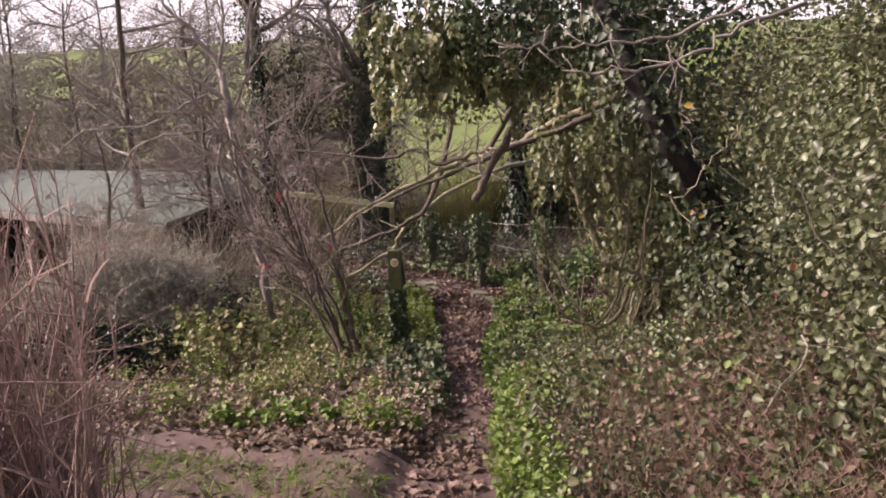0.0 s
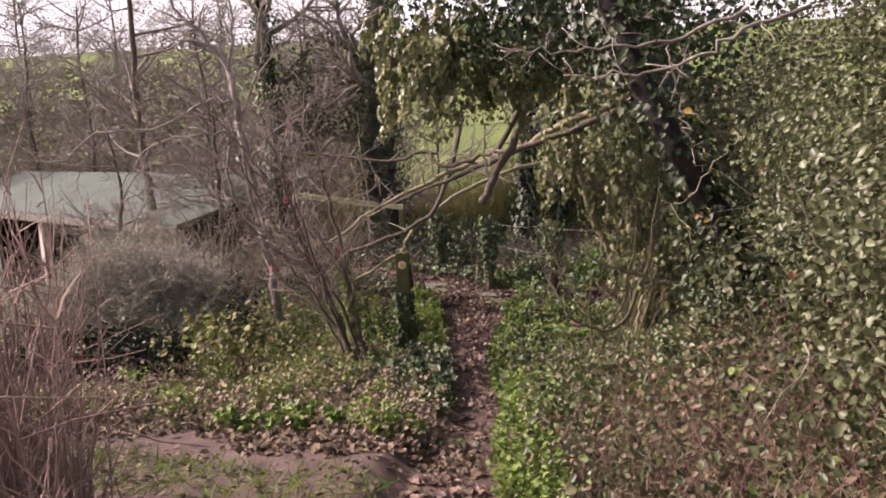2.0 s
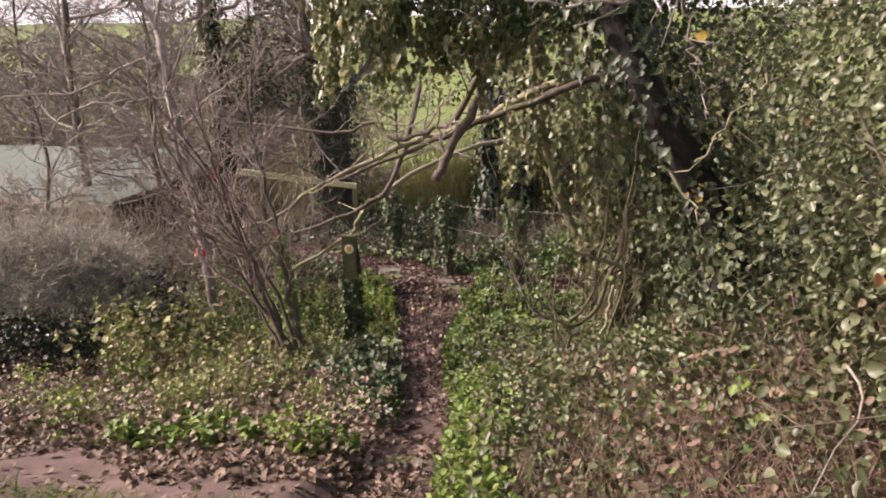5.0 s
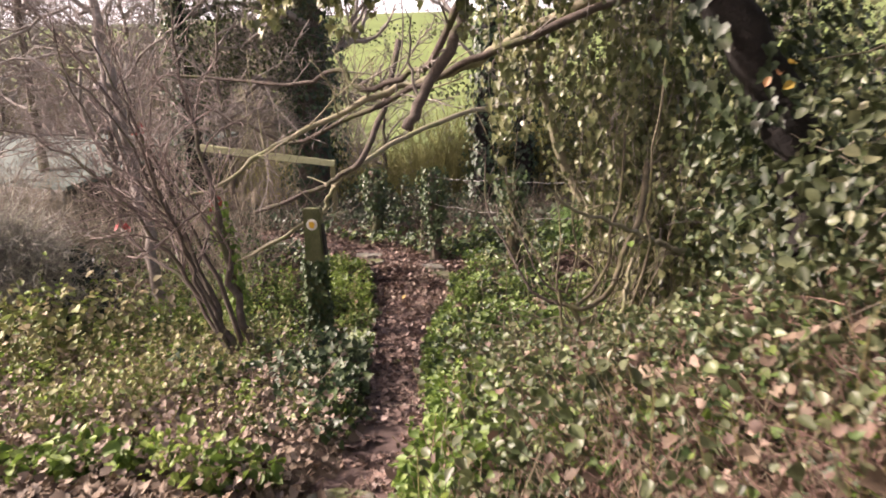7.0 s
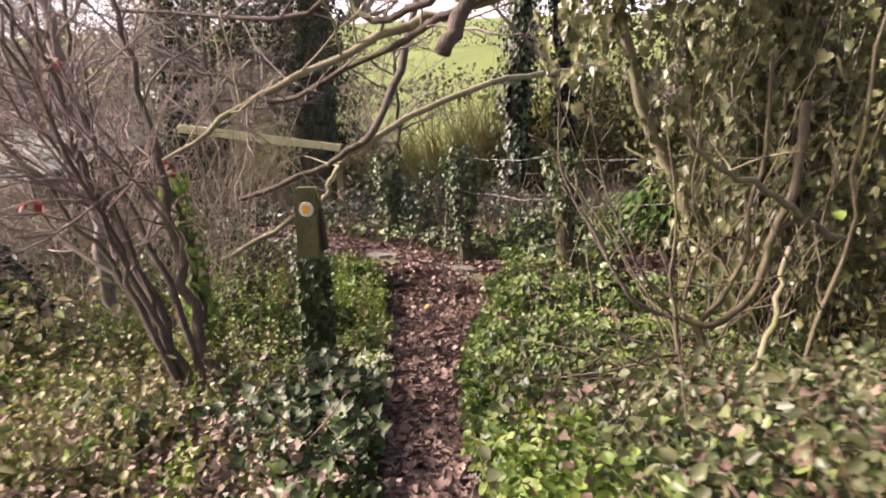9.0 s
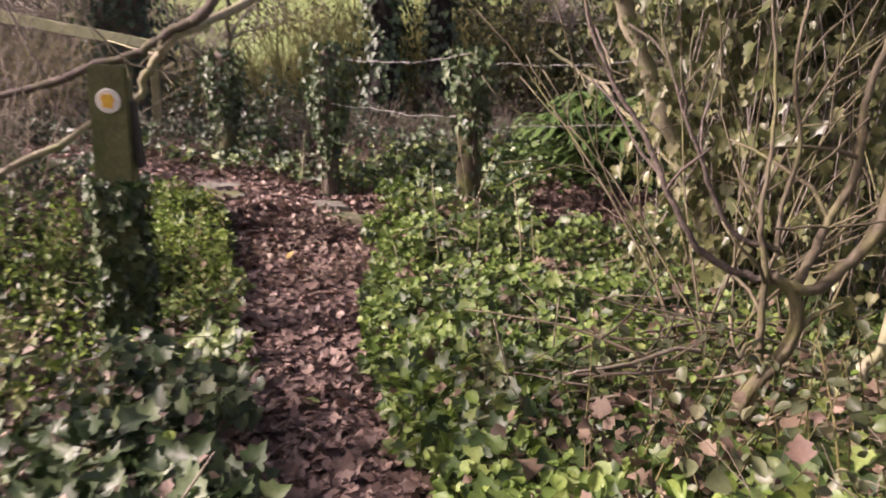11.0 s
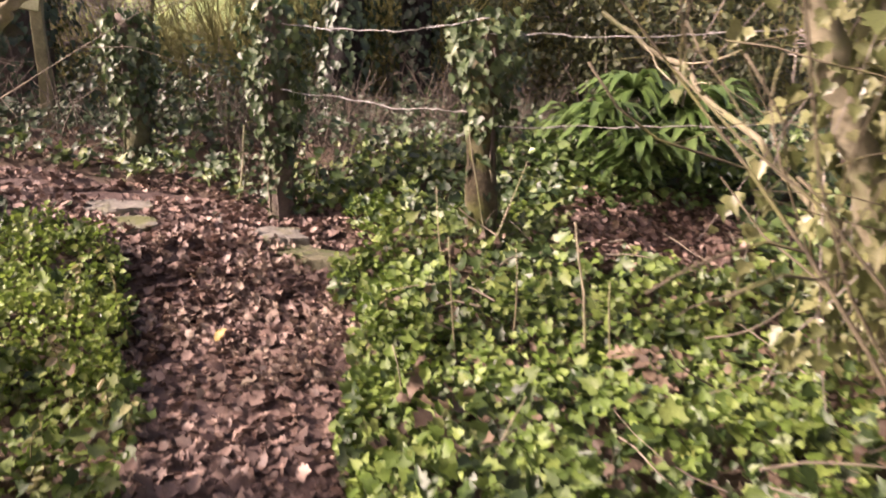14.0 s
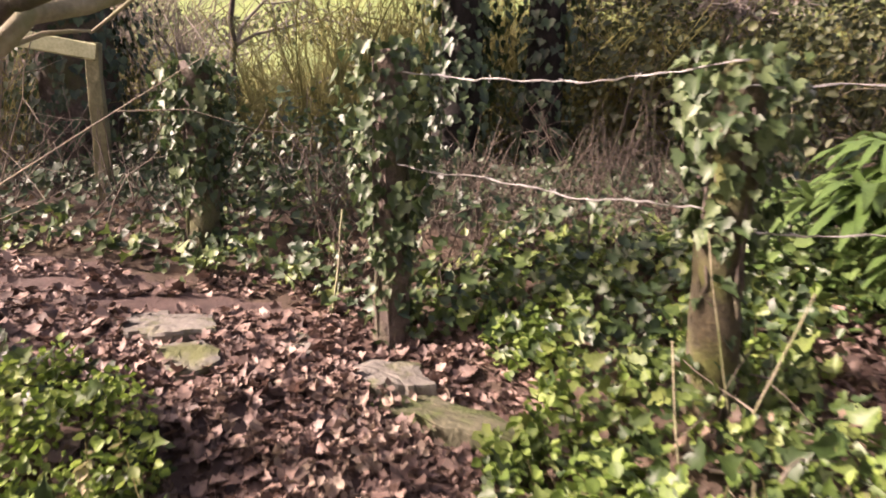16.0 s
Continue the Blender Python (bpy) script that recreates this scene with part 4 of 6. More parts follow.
def ivied_tree(name, label, line, radius, leaves, mat, puff=0.12, group="", bark=None, size=(0.03, 0.065)):
    ob = thing(name, label, "tree", tuple(line[0]), group)
    pts = through_points(line, 5, 0.012)
    t = Tubes()
    t.add(pts, np.linspace(radius * 1.1, radius * 0.55, len(pts)), 9)
    child("trunk", t.mesh("trunk", bark or M_BARK), ob)
    at, dr = along([pts], leaves)
    out = unit(np.cross(dr, rng.normal(0, 1, (leaves, 3))))
    at = at + out * (radius * 0.9 + np.minimum(rng.exponential(puff, leaves), 1.8 * puff))[:, None]
    child("ivy", strew("ivy", IVY, at, out + (0, 0, 0.4), rng.uniform(*size, leaves), mat, np.tile((0, 0, -1.0), (leaves, 1))), ob, "ivy on the trunk", "stuff")
    return ob


# Shade is put into the colours of this trunk and its ivy.
ivied_tree("tree", "leaning tree trunk half hidden in ivy, coloured dark for shade", [(2.75, 3.7, 0.6), (2.6, 3.65, 1.5), (2.45, 3.6, 1.85), (2.2, 3.6, 2.25), (1.95, 3.7, 2.8), (1.7, 4.0, 3.6)], 0.1, 1500, M_SHADE, 0.12, "", M_DARKBARK)
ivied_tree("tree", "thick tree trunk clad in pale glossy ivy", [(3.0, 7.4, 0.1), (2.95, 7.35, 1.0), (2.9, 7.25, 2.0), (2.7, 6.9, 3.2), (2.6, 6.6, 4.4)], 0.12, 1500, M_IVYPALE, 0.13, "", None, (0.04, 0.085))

# Pale bark and ivy colours stand in for sun on this trunk.
ivied_tree("tree", "leaning brown trunk clad in ivy coloured pale as sunlit", [(2.76, 7.08, 0.08), (2.52, 7.05, 0.6), (2.31, 7.05, 0.98), (2.17, 7.05, 1.26), (1.98, 7.0, 1.8), (1.82, 6.9, 2.6), (1.75, 6.8, 3.6)], 0.048, 620, M_IVYPALE, 0.06, "", M_PALE, (0.028, 0.055))

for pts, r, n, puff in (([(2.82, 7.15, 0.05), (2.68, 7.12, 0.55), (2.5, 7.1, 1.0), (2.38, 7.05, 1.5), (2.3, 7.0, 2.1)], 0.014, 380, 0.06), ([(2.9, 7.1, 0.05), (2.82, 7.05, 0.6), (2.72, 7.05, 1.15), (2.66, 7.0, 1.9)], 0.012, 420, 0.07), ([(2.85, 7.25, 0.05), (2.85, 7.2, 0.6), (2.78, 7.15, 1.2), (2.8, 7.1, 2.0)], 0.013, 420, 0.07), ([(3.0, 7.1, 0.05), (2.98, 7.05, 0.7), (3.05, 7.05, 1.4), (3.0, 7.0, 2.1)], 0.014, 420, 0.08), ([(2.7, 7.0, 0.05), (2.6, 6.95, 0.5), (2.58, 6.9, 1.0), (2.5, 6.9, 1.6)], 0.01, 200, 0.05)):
    ivied_tree("ivied_stem", "leaning brown stem hung with ivy coloured pale as sunlit", pts, r, n, M_IVYPALE, puff, "ivied stems beside the path", M_HAZEL, (0.035, 0.075))

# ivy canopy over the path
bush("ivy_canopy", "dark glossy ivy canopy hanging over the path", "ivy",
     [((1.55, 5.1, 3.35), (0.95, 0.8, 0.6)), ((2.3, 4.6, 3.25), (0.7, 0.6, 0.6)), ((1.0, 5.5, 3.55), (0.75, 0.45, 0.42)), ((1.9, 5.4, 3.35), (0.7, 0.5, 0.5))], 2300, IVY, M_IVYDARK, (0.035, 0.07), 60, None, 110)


def hanging(name, label, stems, box, top, drop, leaves, mat):
    """Trailing stems with leaves along them."""
    ob = thing(name, label, "ivy", (box[0], box[2], top[0]))
    t, lines = Tubes(), []
    for _ in range(stems):
        p = (rng.uniform(box[0], box[1]), rng.uniform(box[2], box[3]), rng.uniform(*top))
        line = wander(p, (rng.normal(0, 0.15), rng.normal(0, 0.15), -1), rng.uniform(*drop), 7, 0.1)
        lines.append(line)
        t.add(line, np.linspace(0.004, 0.002, 7), 3)
    child("stem_tangle", t.mesh("stem_tangle", M_TWIG), ob, "", "stuff")
    at, dr = along(lines, leaves)
    nrm = unit(np.stack([rng.normal(-0.3, 0.6, leaves), rng.normal(-0.6, 0.6, leaves), rng.normal(0.35, 0.3, leaves)], 1))
    child("foliage", strew("foliage", IVY, at + nrm * rng.uniform(0.01, 0.06, (leaves, 1)), nrm, rng.uniform(0.04, 0.088, leaves), mat, np.tile((0, 0, -1.2), (leaves, 1))), ob, "", "stuff")


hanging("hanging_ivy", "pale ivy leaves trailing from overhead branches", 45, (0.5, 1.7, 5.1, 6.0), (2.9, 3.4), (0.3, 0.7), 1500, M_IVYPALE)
hanging("hanging_ivy", "ivy coloured pale as sunlit, hanging high over the path", 60, (0.1, 0.95, 5.0, 5.9), (2.85, 3.5), (0.3, 0.6), 1500, M_IVYPALE)
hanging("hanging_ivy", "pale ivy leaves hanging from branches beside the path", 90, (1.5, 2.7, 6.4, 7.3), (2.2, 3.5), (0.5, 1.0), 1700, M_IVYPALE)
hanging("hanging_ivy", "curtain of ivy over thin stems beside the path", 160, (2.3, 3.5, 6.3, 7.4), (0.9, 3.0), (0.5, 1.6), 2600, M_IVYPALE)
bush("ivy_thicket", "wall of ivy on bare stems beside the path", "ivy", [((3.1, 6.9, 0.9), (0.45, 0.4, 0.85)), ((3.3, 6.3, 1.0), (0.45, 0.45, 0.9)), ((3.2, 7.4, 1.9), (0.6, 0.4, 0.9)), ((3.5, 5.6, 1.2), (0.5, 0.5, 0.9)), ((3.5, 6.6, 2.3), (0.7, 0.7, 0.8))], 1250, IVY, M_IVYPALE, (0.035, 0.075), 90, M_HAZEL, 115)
# Dark mass added so the gaps between the stems read as shade.
bush("ivy_bush", "ivy coloured as deep shade behind the ivied stems", "bush", [((3.75, 7.7, 1.0), (0.55, 0.35, 1.1)), ((4.0, 7.2, 2.2), (0.6, 0.5, 1.0))], 1500, IVY, M_SHADE, (0.035, 0.07), 60, M_DARKBARK, 118)
thicket("bare_stems", "thin upright brown stems under the ivy", "stems", 70, (2.6, 3.4, 6.3, 7.5), (0.7, 2.2), M_HAZEL, 0.1, 0.0045)


# ---- hazel clump with its curved branch ----
def limb(name, label, pts, r0, r1, mat, kids=6, depth=1, ratio=0.3, category="branch", angle=45):
    """A branch: the limb itself and, as a part of its own, the twigs on it."""
    line = through_points(pts, 4, 0.01)
    ob = thing(name, label, category, tuple(line[0]))
    t = Tubes()
    t.add(line, np.linspace(r0, r1, len(line)) * rng.uniform(0.92, 1.08, len(line)), 8)
    child("limb", t.mesh("limb", mat), ob)
    if kids:
        t = Tubes()
        grow(t, line, r0 * 0.6, r1 * 0.6, depth, kids, ratio, angle, 6, 0.01, 0.18, None, 0.1)
        child("twig_spray", t.mesh("twig_spray", M_TWIG if mat is M_BARK else mat), ob, "thin bare twigs", "stuff")
    return ob


HZ = (2.2, 6.12)
hazel = thing("hazel_bush", "bare coppiced hazel with many thin upright stems", "shrub", (*HZ, float(land(*HZ))))
for k in range(9):
    t = Tubes()
    a = rng.uniform(-0.35, 0.6)
    x, y = HZ[0] + rng.normal(0, 0.1), HZ[1] + rng.normal(0, 0.1)
    p = (x, y, float(land(x, y)) - 0.03)
    line = wander(p, (math.sin(a) * 0.8, rng.normal(0.15, 0.2), 1), rng.uniform(1.1, 2.4), 9, 0.1)
    grow(t, line, rng.uniform(0.004, 0.008), 0.002, 1, 7, 0.3, 40, 5, 0.02, 0.2)
    child("stem", t.mesh("stem", M_HAZEL), hazel)
for name, label, pts, r0, r1, kids in (
        ("trunk", "pale crooked stool of the hazel", [(1.86, 5.54, 0.1), (1.89, 5.56, 0.28), (1.97, 5.56, 0.38), (2.02, 5.56, 0.48), (2.0, 5.56, 0.58), (1.93, 5.56, 0.64)], 0.024, 0.014, 1),
        ("trunk", "upright stem of the hazel stool", [(1.9, 5.54, 0.1), (1.93, 5.56, 0.36), (1.92, 5.56, 0.49), (1.91, 5.56, 0.64), (1.89, 5.58, 0.8), (1.92, 5.62, 1.05), (1.88, 5.7, 1.5)], 0.014, 0.003, 5),
        ("curved_branch", "pale branch curved like a hook", [(1.95, 5.56, 0.62), (2.05, 5.56, 0.59), (2.17, 5.6, 0.64), (2.26, 5.6, 0.76), (2.33, 5.66, 0.95), (2.44, 5.72, 1.16), (2.5, 5.8, 1.5)], 0.014, 0.022, 2),
        ("curved_stem", "dark thin stem arching upward", [(1.99, 5.56, 0.61), (1.86, 5.6, 0.63), (1.74, 5.6, 0.7), (1.66, 5.62, 0.83), (1.59, 5.65, 0.98), (1.5, 5.7, 1.13), (1.45, 5.75, 1.3), (1.46, 5.8, 1.6)], 0.011, 0.004, 7),
        ("curved_stem", "dark thin stem arching upward", [(1.94, 5.57, 0.7), (1.83, 5.6, 0.74), (1.75, 5.6, 0.87), (1.68, 5.63, 1.04), (1.62, 5.66, 1.22), (1.58, 5.7, 1.5)], 0.008, 0.003, 7),
        ("curved_stem", "thin upright stem", [(1.95, 5.58, 0.69), (2.0, 5.65, 0.81), (2.03, 5.66, 0.96), (2.0, 5.68, 1.14), (2.03, 5.7, 1.4), (2.08, 5.75, 1.8)], 0.008, 0.003, 6),
        ("curved_stem", "thick mossy stem leaning outward", [(2.0, 5.56, 0.6), (2.12, 5.66, 0.67), (2.18, 5.7, 0.75), (2.24, 5.7, 0.88), (2.25, 5.72, 1.06), (2.32, 5.75, 1.3), (2.35, 5.8, 1.7)], 0.013, 0.009, 4),
        ("curved_stem", "thin pale stem running sideways", [(1.88, 5.5, 0.77), (1.98, 5.5, 0.772), (2.13, 5.5, 0.78), (2.33, 5.5, 0.81)], 0.004, 0.003, 2)):
    t = Tubes()
    line = through_points(pts, 6, 0.002)
    grow(t, line, r0, r1, 1, kids, 0.28, 42, 8, 0.012, 0.2, None, 0.25)
    child(name, t.mesh(name, M_HAZEL if "dark" not in label else M_BARK), hazel, label)
limb("hazel_branch", "thin brown stem leaning over the bank", [(2.14, 5.0, 0.45), (2.31, 5.0, 0.99), (2.31, 4.9, 1.52), (2.36, 4.8, 2.03), (2.38, 4.7, 2.6)], 0.009, 0.004, M_HAZEL, 7, 1, 0.25)

# ---- branches over the path ----
limb("fallen_branch", "pale bare branch slanting low across behind the post", [(2.39, 10.6, 2.03), (1.88, 10.2, 1.92), (1.17, 9.6, 1.81), (0.43, 9.1, 1.5), (0.04, 8.45, 1.25), (-0.08, 8.45, 1.12), (-0.16, 8.45, 0.99), (-0.24, 8.45, 0.85), (-0.75, 8.35, 0.58), (-1.05, 8.3, 0.42)], 0.032, 0.019, M_PALE, 5, 1, 0.12)
limb("mossy_branch", "thick mossy branch hanging at the bend of the path", [(-0.9, 8.4, 0.9), (-0.26, 8.35, 1.11), (-0.11, 8.35, 1.16), (0.01, 8.35, 1.25), (0.12, 8.35, 1.31), (0.23, 8.35, 1.41), (0.45, 8.6, 1.9), (0.6, 8.9, 2.6)], 0.02, 0.034, M_BARK, 0, 0, 0.15)
limb("cut_branch", "thick mossy branch with a sawn end over the path", [(1.75, 6.4, 3.9), (1.57, 6.3, 3.4), (1.34, 6.1, 2.85), (1.34, 6.0, 2.54), (1.28, 5.95, 2.34), (1.06, 5.8, 1.95), (0.96, 5.7, 1.75)], 0.035, 0.036, M_BARK, 5, 1, 0.2)
limb("overhead_branch", "mossy branch reaching across above the path", [(-0.92, 6.5, 1.25), (-0.6, 6.6, 1.34), (-0.27, 6.7, 1.59), (0.18, 6.8, 1.8), (0.54, 6.85, 1.95), (0.91, 6.9, 2.08), (1.3, 6.9, 2.19), (1.79, 6.9, 2.43), (2.45, 6.5, 2.7)], 0.009, 0.042, M_PALE, 14, 2, 0.2)
limb("overhead_branch", "dark crooked branch reaching across above the path", [(-1.19, 7.2, 2.23), (-0.48, 7.1, 2.15), (0.02, 7.0, 2.11), (0.33, 6.9, 2.21), (0.52, 6.8, 2.05), (0.93, 6.6, 2.14), (1.12, 6.3, 2.25), (1.34, 6.05, 2.6)], 0.01, 0.03, M_BARK, 12, 2, 0.24)
limb("overhead_branch", "greenish branch reaching across above the path", [(-1.06, 7.3, 2.03), (-0.53, 7.2, 1.8), (-0.14, 7.2, 1.62), (0.3, 7.0, 1.8), (0.8, 6.8, 1.98), (1.18, 6.6, 2.14), (1.6, 6.5, 2.3), (2.5, 6.4, 2.6)], 0.01, 0.032, M_BARK, 12, 2, 0.2)
limb("overhead_branch", "grey bare branch reaching out from the bank", [(2.45, 2.3, 2.85), (2.16, 2.2, 2.75), (2.02, 2.2, 2.69), (1.89, 2.2, 2.63), (1.74, 2.2, 2.61), (1.58, 2.2, 2.6), (1.45, 2.2, 2.61)], 0.009, 0.003, M_TWIG, 10, 1, 0.22)
limb("overhead_branch", "slender grey branch arching over the path", [(2.3, 2.6, 2.9), (2.02, 2.6, 2.79), (1.8, 2.6, 2.76), (1.59, 2.6, 2.75), (1.36, 2.6, 2.74), (1.19, 2.6, 2.76)], 0.009, 0.003, M_TWIG, 10, 1, 0.22)
limb("bramble_branch", "bare forked twig hanging from a branch", [(1.77, 1.7, 2.66), (1.79, 1.7, 2.58), (1.81, 1.7, 2.48), (1.83, 1.7, 2.39), (1.84, 1.7, 2.35), (1.86, 1.7, 2.29), (1.89, 1.7, 2.23)], 0.0035, 0.0015, M_TWIG, 5, 1, 0.2)
limb("bramble_branch", "thin pale stem leaning out of the bank bush", [(2.02, 1.75, 2.36), (1.96, 1.7, 2.3), (1.89, 1.7, 2.2), (1.79, 1.7, 2.12)], 0.003, 0.0015, M_PALE, 2, 1, 0.2)
limb("bramble_branch", "short drooping stem on the bank bush", [(1.79, 1.75, 2.12), (1.85, 1.7, 2.01), (1.88, 1.7, 1.94)], 0.003, 0.0015, M_PALE, 1, 1, 0.2)
limb("cut_branch_twig", "short upright twig beside the sawn branch end", [(1.03, 5.8, 1.97), (0.99, 5.8, 2.17), (0.99, 5.8, 2.37), (0.97, 5.8, 2.5)], 0.01, 0.004, M_TWIG, 2)
limb("broken_branch", "pale snapped stem standing among brambles", [(2.2, 5.5, 0.3), (2.27, 5.52, 0.55), (2.33, 5.55, 0.75), (2.36, 5.55, 0.92)], 0.016, 0.012, M_PALE, 1, 1, 0.2)
limb("broken_branch", "pale crooked branch lying over the brambles", [(1.79, 5.05, 1.42), (1.95, 5.2, 1.28), (2.2, 5.4, 1.16), (2.45, 5.7, 1.02), (2.62, 5.95, 0.93), (2.85, 6.15, 0.84)], 0.006, 0.022, M_PALE, 5, 1, 0.16)
limb("broken_branch", "pale broken branch leaning among the ivy", [(2.18, 8.3, 1.24), (2.42, 8.2, 1.08), (2.58, 8.0, 0.9), (2.72, 7.7, 0.63), (2.95, 7.45, 0.3)], 0.009, 0.018, M_PALE, 4, 1, 0.2)


# ---- the shrub beside the post ----
def shrub():
    ob = thing("shrub", "leafless many-stemmed shrub with reddish brown twigs", "shrub", (-0.32, 5.97, float(land(-0.32, 5.97))))
    stems = [
        ([(-0.22, 5.75, 0.05), (-0.38, 5.83, 0.45), (-0.58, 5.9, 0.92), (-0.74, 5.9, 1.32), (-0.86, 5.9, 1.69), (-0.95, 5.9, 2.1), (-1.01, 5.9, 2.6)], 0.032),
        ([(-0.13, 5.85, 0.05), (-0.24, 5.88, 0.45), (-0.34, 5.9, 0.84), (-0.4, 5.9, 1.32), (-0.53, 6.0, 1.79), (-0.61, 6.0, 2.23), (-0.62, 6.0, 2.8)], 0.034),
        ([(-0.24, 5.75, 0.05), (-0.42, 5.78, 0.55), (-0.56, 5.75, 0.95), (-0.68, 5.7, 1.35), (-0.86, 5.6, 1.8), (-1.15, 5.5, 2.25)], 0.02),
        ([(-0.26, 5.8, 0.05), (-0.5, 5.9, 0.55), (-0.75, 5.9, 0.95), (-1.05, 5.9, 1.35), (-1.5, 5.9, 1.7), (-2.0, 5.9, 1.9)], 0.019),
        ([(-0.2, 5.7, 0.05), (-0.4, 5.65, 0.6), (-0.5, 5.6, 1.0), (-0.58, 5.4, 1.5), (-0.66, 5.3, 1.95), (-0.84, 5.2, 2.4)], 0.016),
        ([(-0.3, 5.8, 0.05), (-0.65, 6.0, 0.65), (-1.15, 6.2, 1.0), (-1.48, 6.4, 1.47), (-2.01, 6.5, 1.8)], 0.016),
        ([(-0.2, 5.85, 0.05), (-0.45, 6.0, 0.71), (-0.85, 6.2, 1.42), (-1.24, 6.2, 2.09), (-1.83, 6.3, 2.76), (-2.4, 6.4, 3.2)], 0.022),
        ([(-0.25, 5.8, 0.05), (-0.48, 5.8, 0.7), (-0.62, 5.85, 1.15), (-1.0, 5.9, 1.55), (-1.3, 5.9, 2.05), (-1.4, 5.9, 2.6)], 0.015),
    ]
    for pts, r in stems:
        line = through_points(pts, 4, 0.012)
        t = Tubes()
        t.add(line, np.linspace(r, 0.005, len(line)), 7)
        stem = child("stem", t.mesh("stem", M_BARK), ob)
        t = Tubes()
        grow(t, line, r * 0.7, 0.003, 2, 13, 0.36, 44, 5, 0.014, 0.22, None, 0.3)
        spray = child("twig_spray", t.mesh("twig_spray", M_REDTWIG), stem)
        spray.matrix_parent_inverse = Matrix.Identity(4)
    for x, y, z in ((-0.95, 6.1, 1.78), (-0.52, 6.2, 1.25), (-1.1, 6.0, 1.1)):
        for _ in range(9):
            at = np.array([(x, y, z)]) + rng.normal(0, 0.025, (1, 3))
            child("red_leaf", strew("red_leaf", OVAL, at, lean(1, 0.6, 0.8), rng.uniform(0.04, 0.06, 1), M_RED), ob, "withered crimson leaf")


# Evergreen tone taken almost to black: the hollow's shade is in the colour.
M_DEEPSHADE = leaf("hollow_shade_painted_leaf", [(0.05, (0.008, 0.013, 0.007)), (0.6, (0.018, 0.026, 0.012)), (0.95, (0.05, 0.06, 0.03))], 0.5, 0.08)
M_OLIVEDARK = leaf("scrub_leaf", [(0.05, (0.02, 0.03, 0.012)), (0.5, (0.055, 0.07, 0.025)), (0.95, (0.13, 0.14, 0.055))], 0.55, 0.25)
M_YEL = leaf("yellow_leaf", [(0.1, (0.34, 0.22, 0.035)), (0.9, (0.48, 0.35, 0.08))], 0.5, 0.4)
M_ORA = leaf("orange_leaf", [(0.1, (0.3, 0.13, 0.05)), (0.9, (0.4, 0.23, 0.1))], 0.5, 0.4)
M_RED = leaf("crimson_leaf", [(0.1, (0.16, 0.03, 0.03)), (0.6, (0.3, 0.06, 0.055)), (0.95, (0.4, 0.14, 0.11))], 0.6, 0.3)
shrub()
ivied_tree("ivy_stump", "short dead stem wrapped in yellow-green ivy", [(-0.38, 6.32, 0.05), (-0.42, 6.3, 0.5), (-0.46, 6.3, 0.87), (-0.53, 6.3, 1.24)], 0.03, 260, M_HERB, 0.035)


# ---- left side: bare trees, hedge, grey bush, shed ----
def bare_tree(name, label, line, r0, mat, limbs, long, group="", depth=2):
    ob = thing(name, label, "tree", tuple(line[0]), group)
    pts = through_points(line, 5, 0.015)
    t = Tubes()
    t.add(pts, np.linspace(r0, r0 * 0.3, len(pts)), 8)
    child("trunk", t.mesh("trunk", M_BARK), ob)
    for _ in range(limbs):
        i = int(rng.uniform(0.3, 1) * (len(pts) - 1))
        a = rng.uniform(0, 6.28)
        t = Tubes()
        grow(t, wander(pts[i], (math.cos(a), math.sin(a) * 0.8, rng.uniform(0.1, 0.9)), long * rng.uniform(0.5, 1.1), 7, 0.18, 0.02), r0 * 0.35, 0.004, depth, 11, 0.45, 48, 5, 0.012, 0.24)
        child("limb", t.mesh("limb", mat), ob)
    return ob


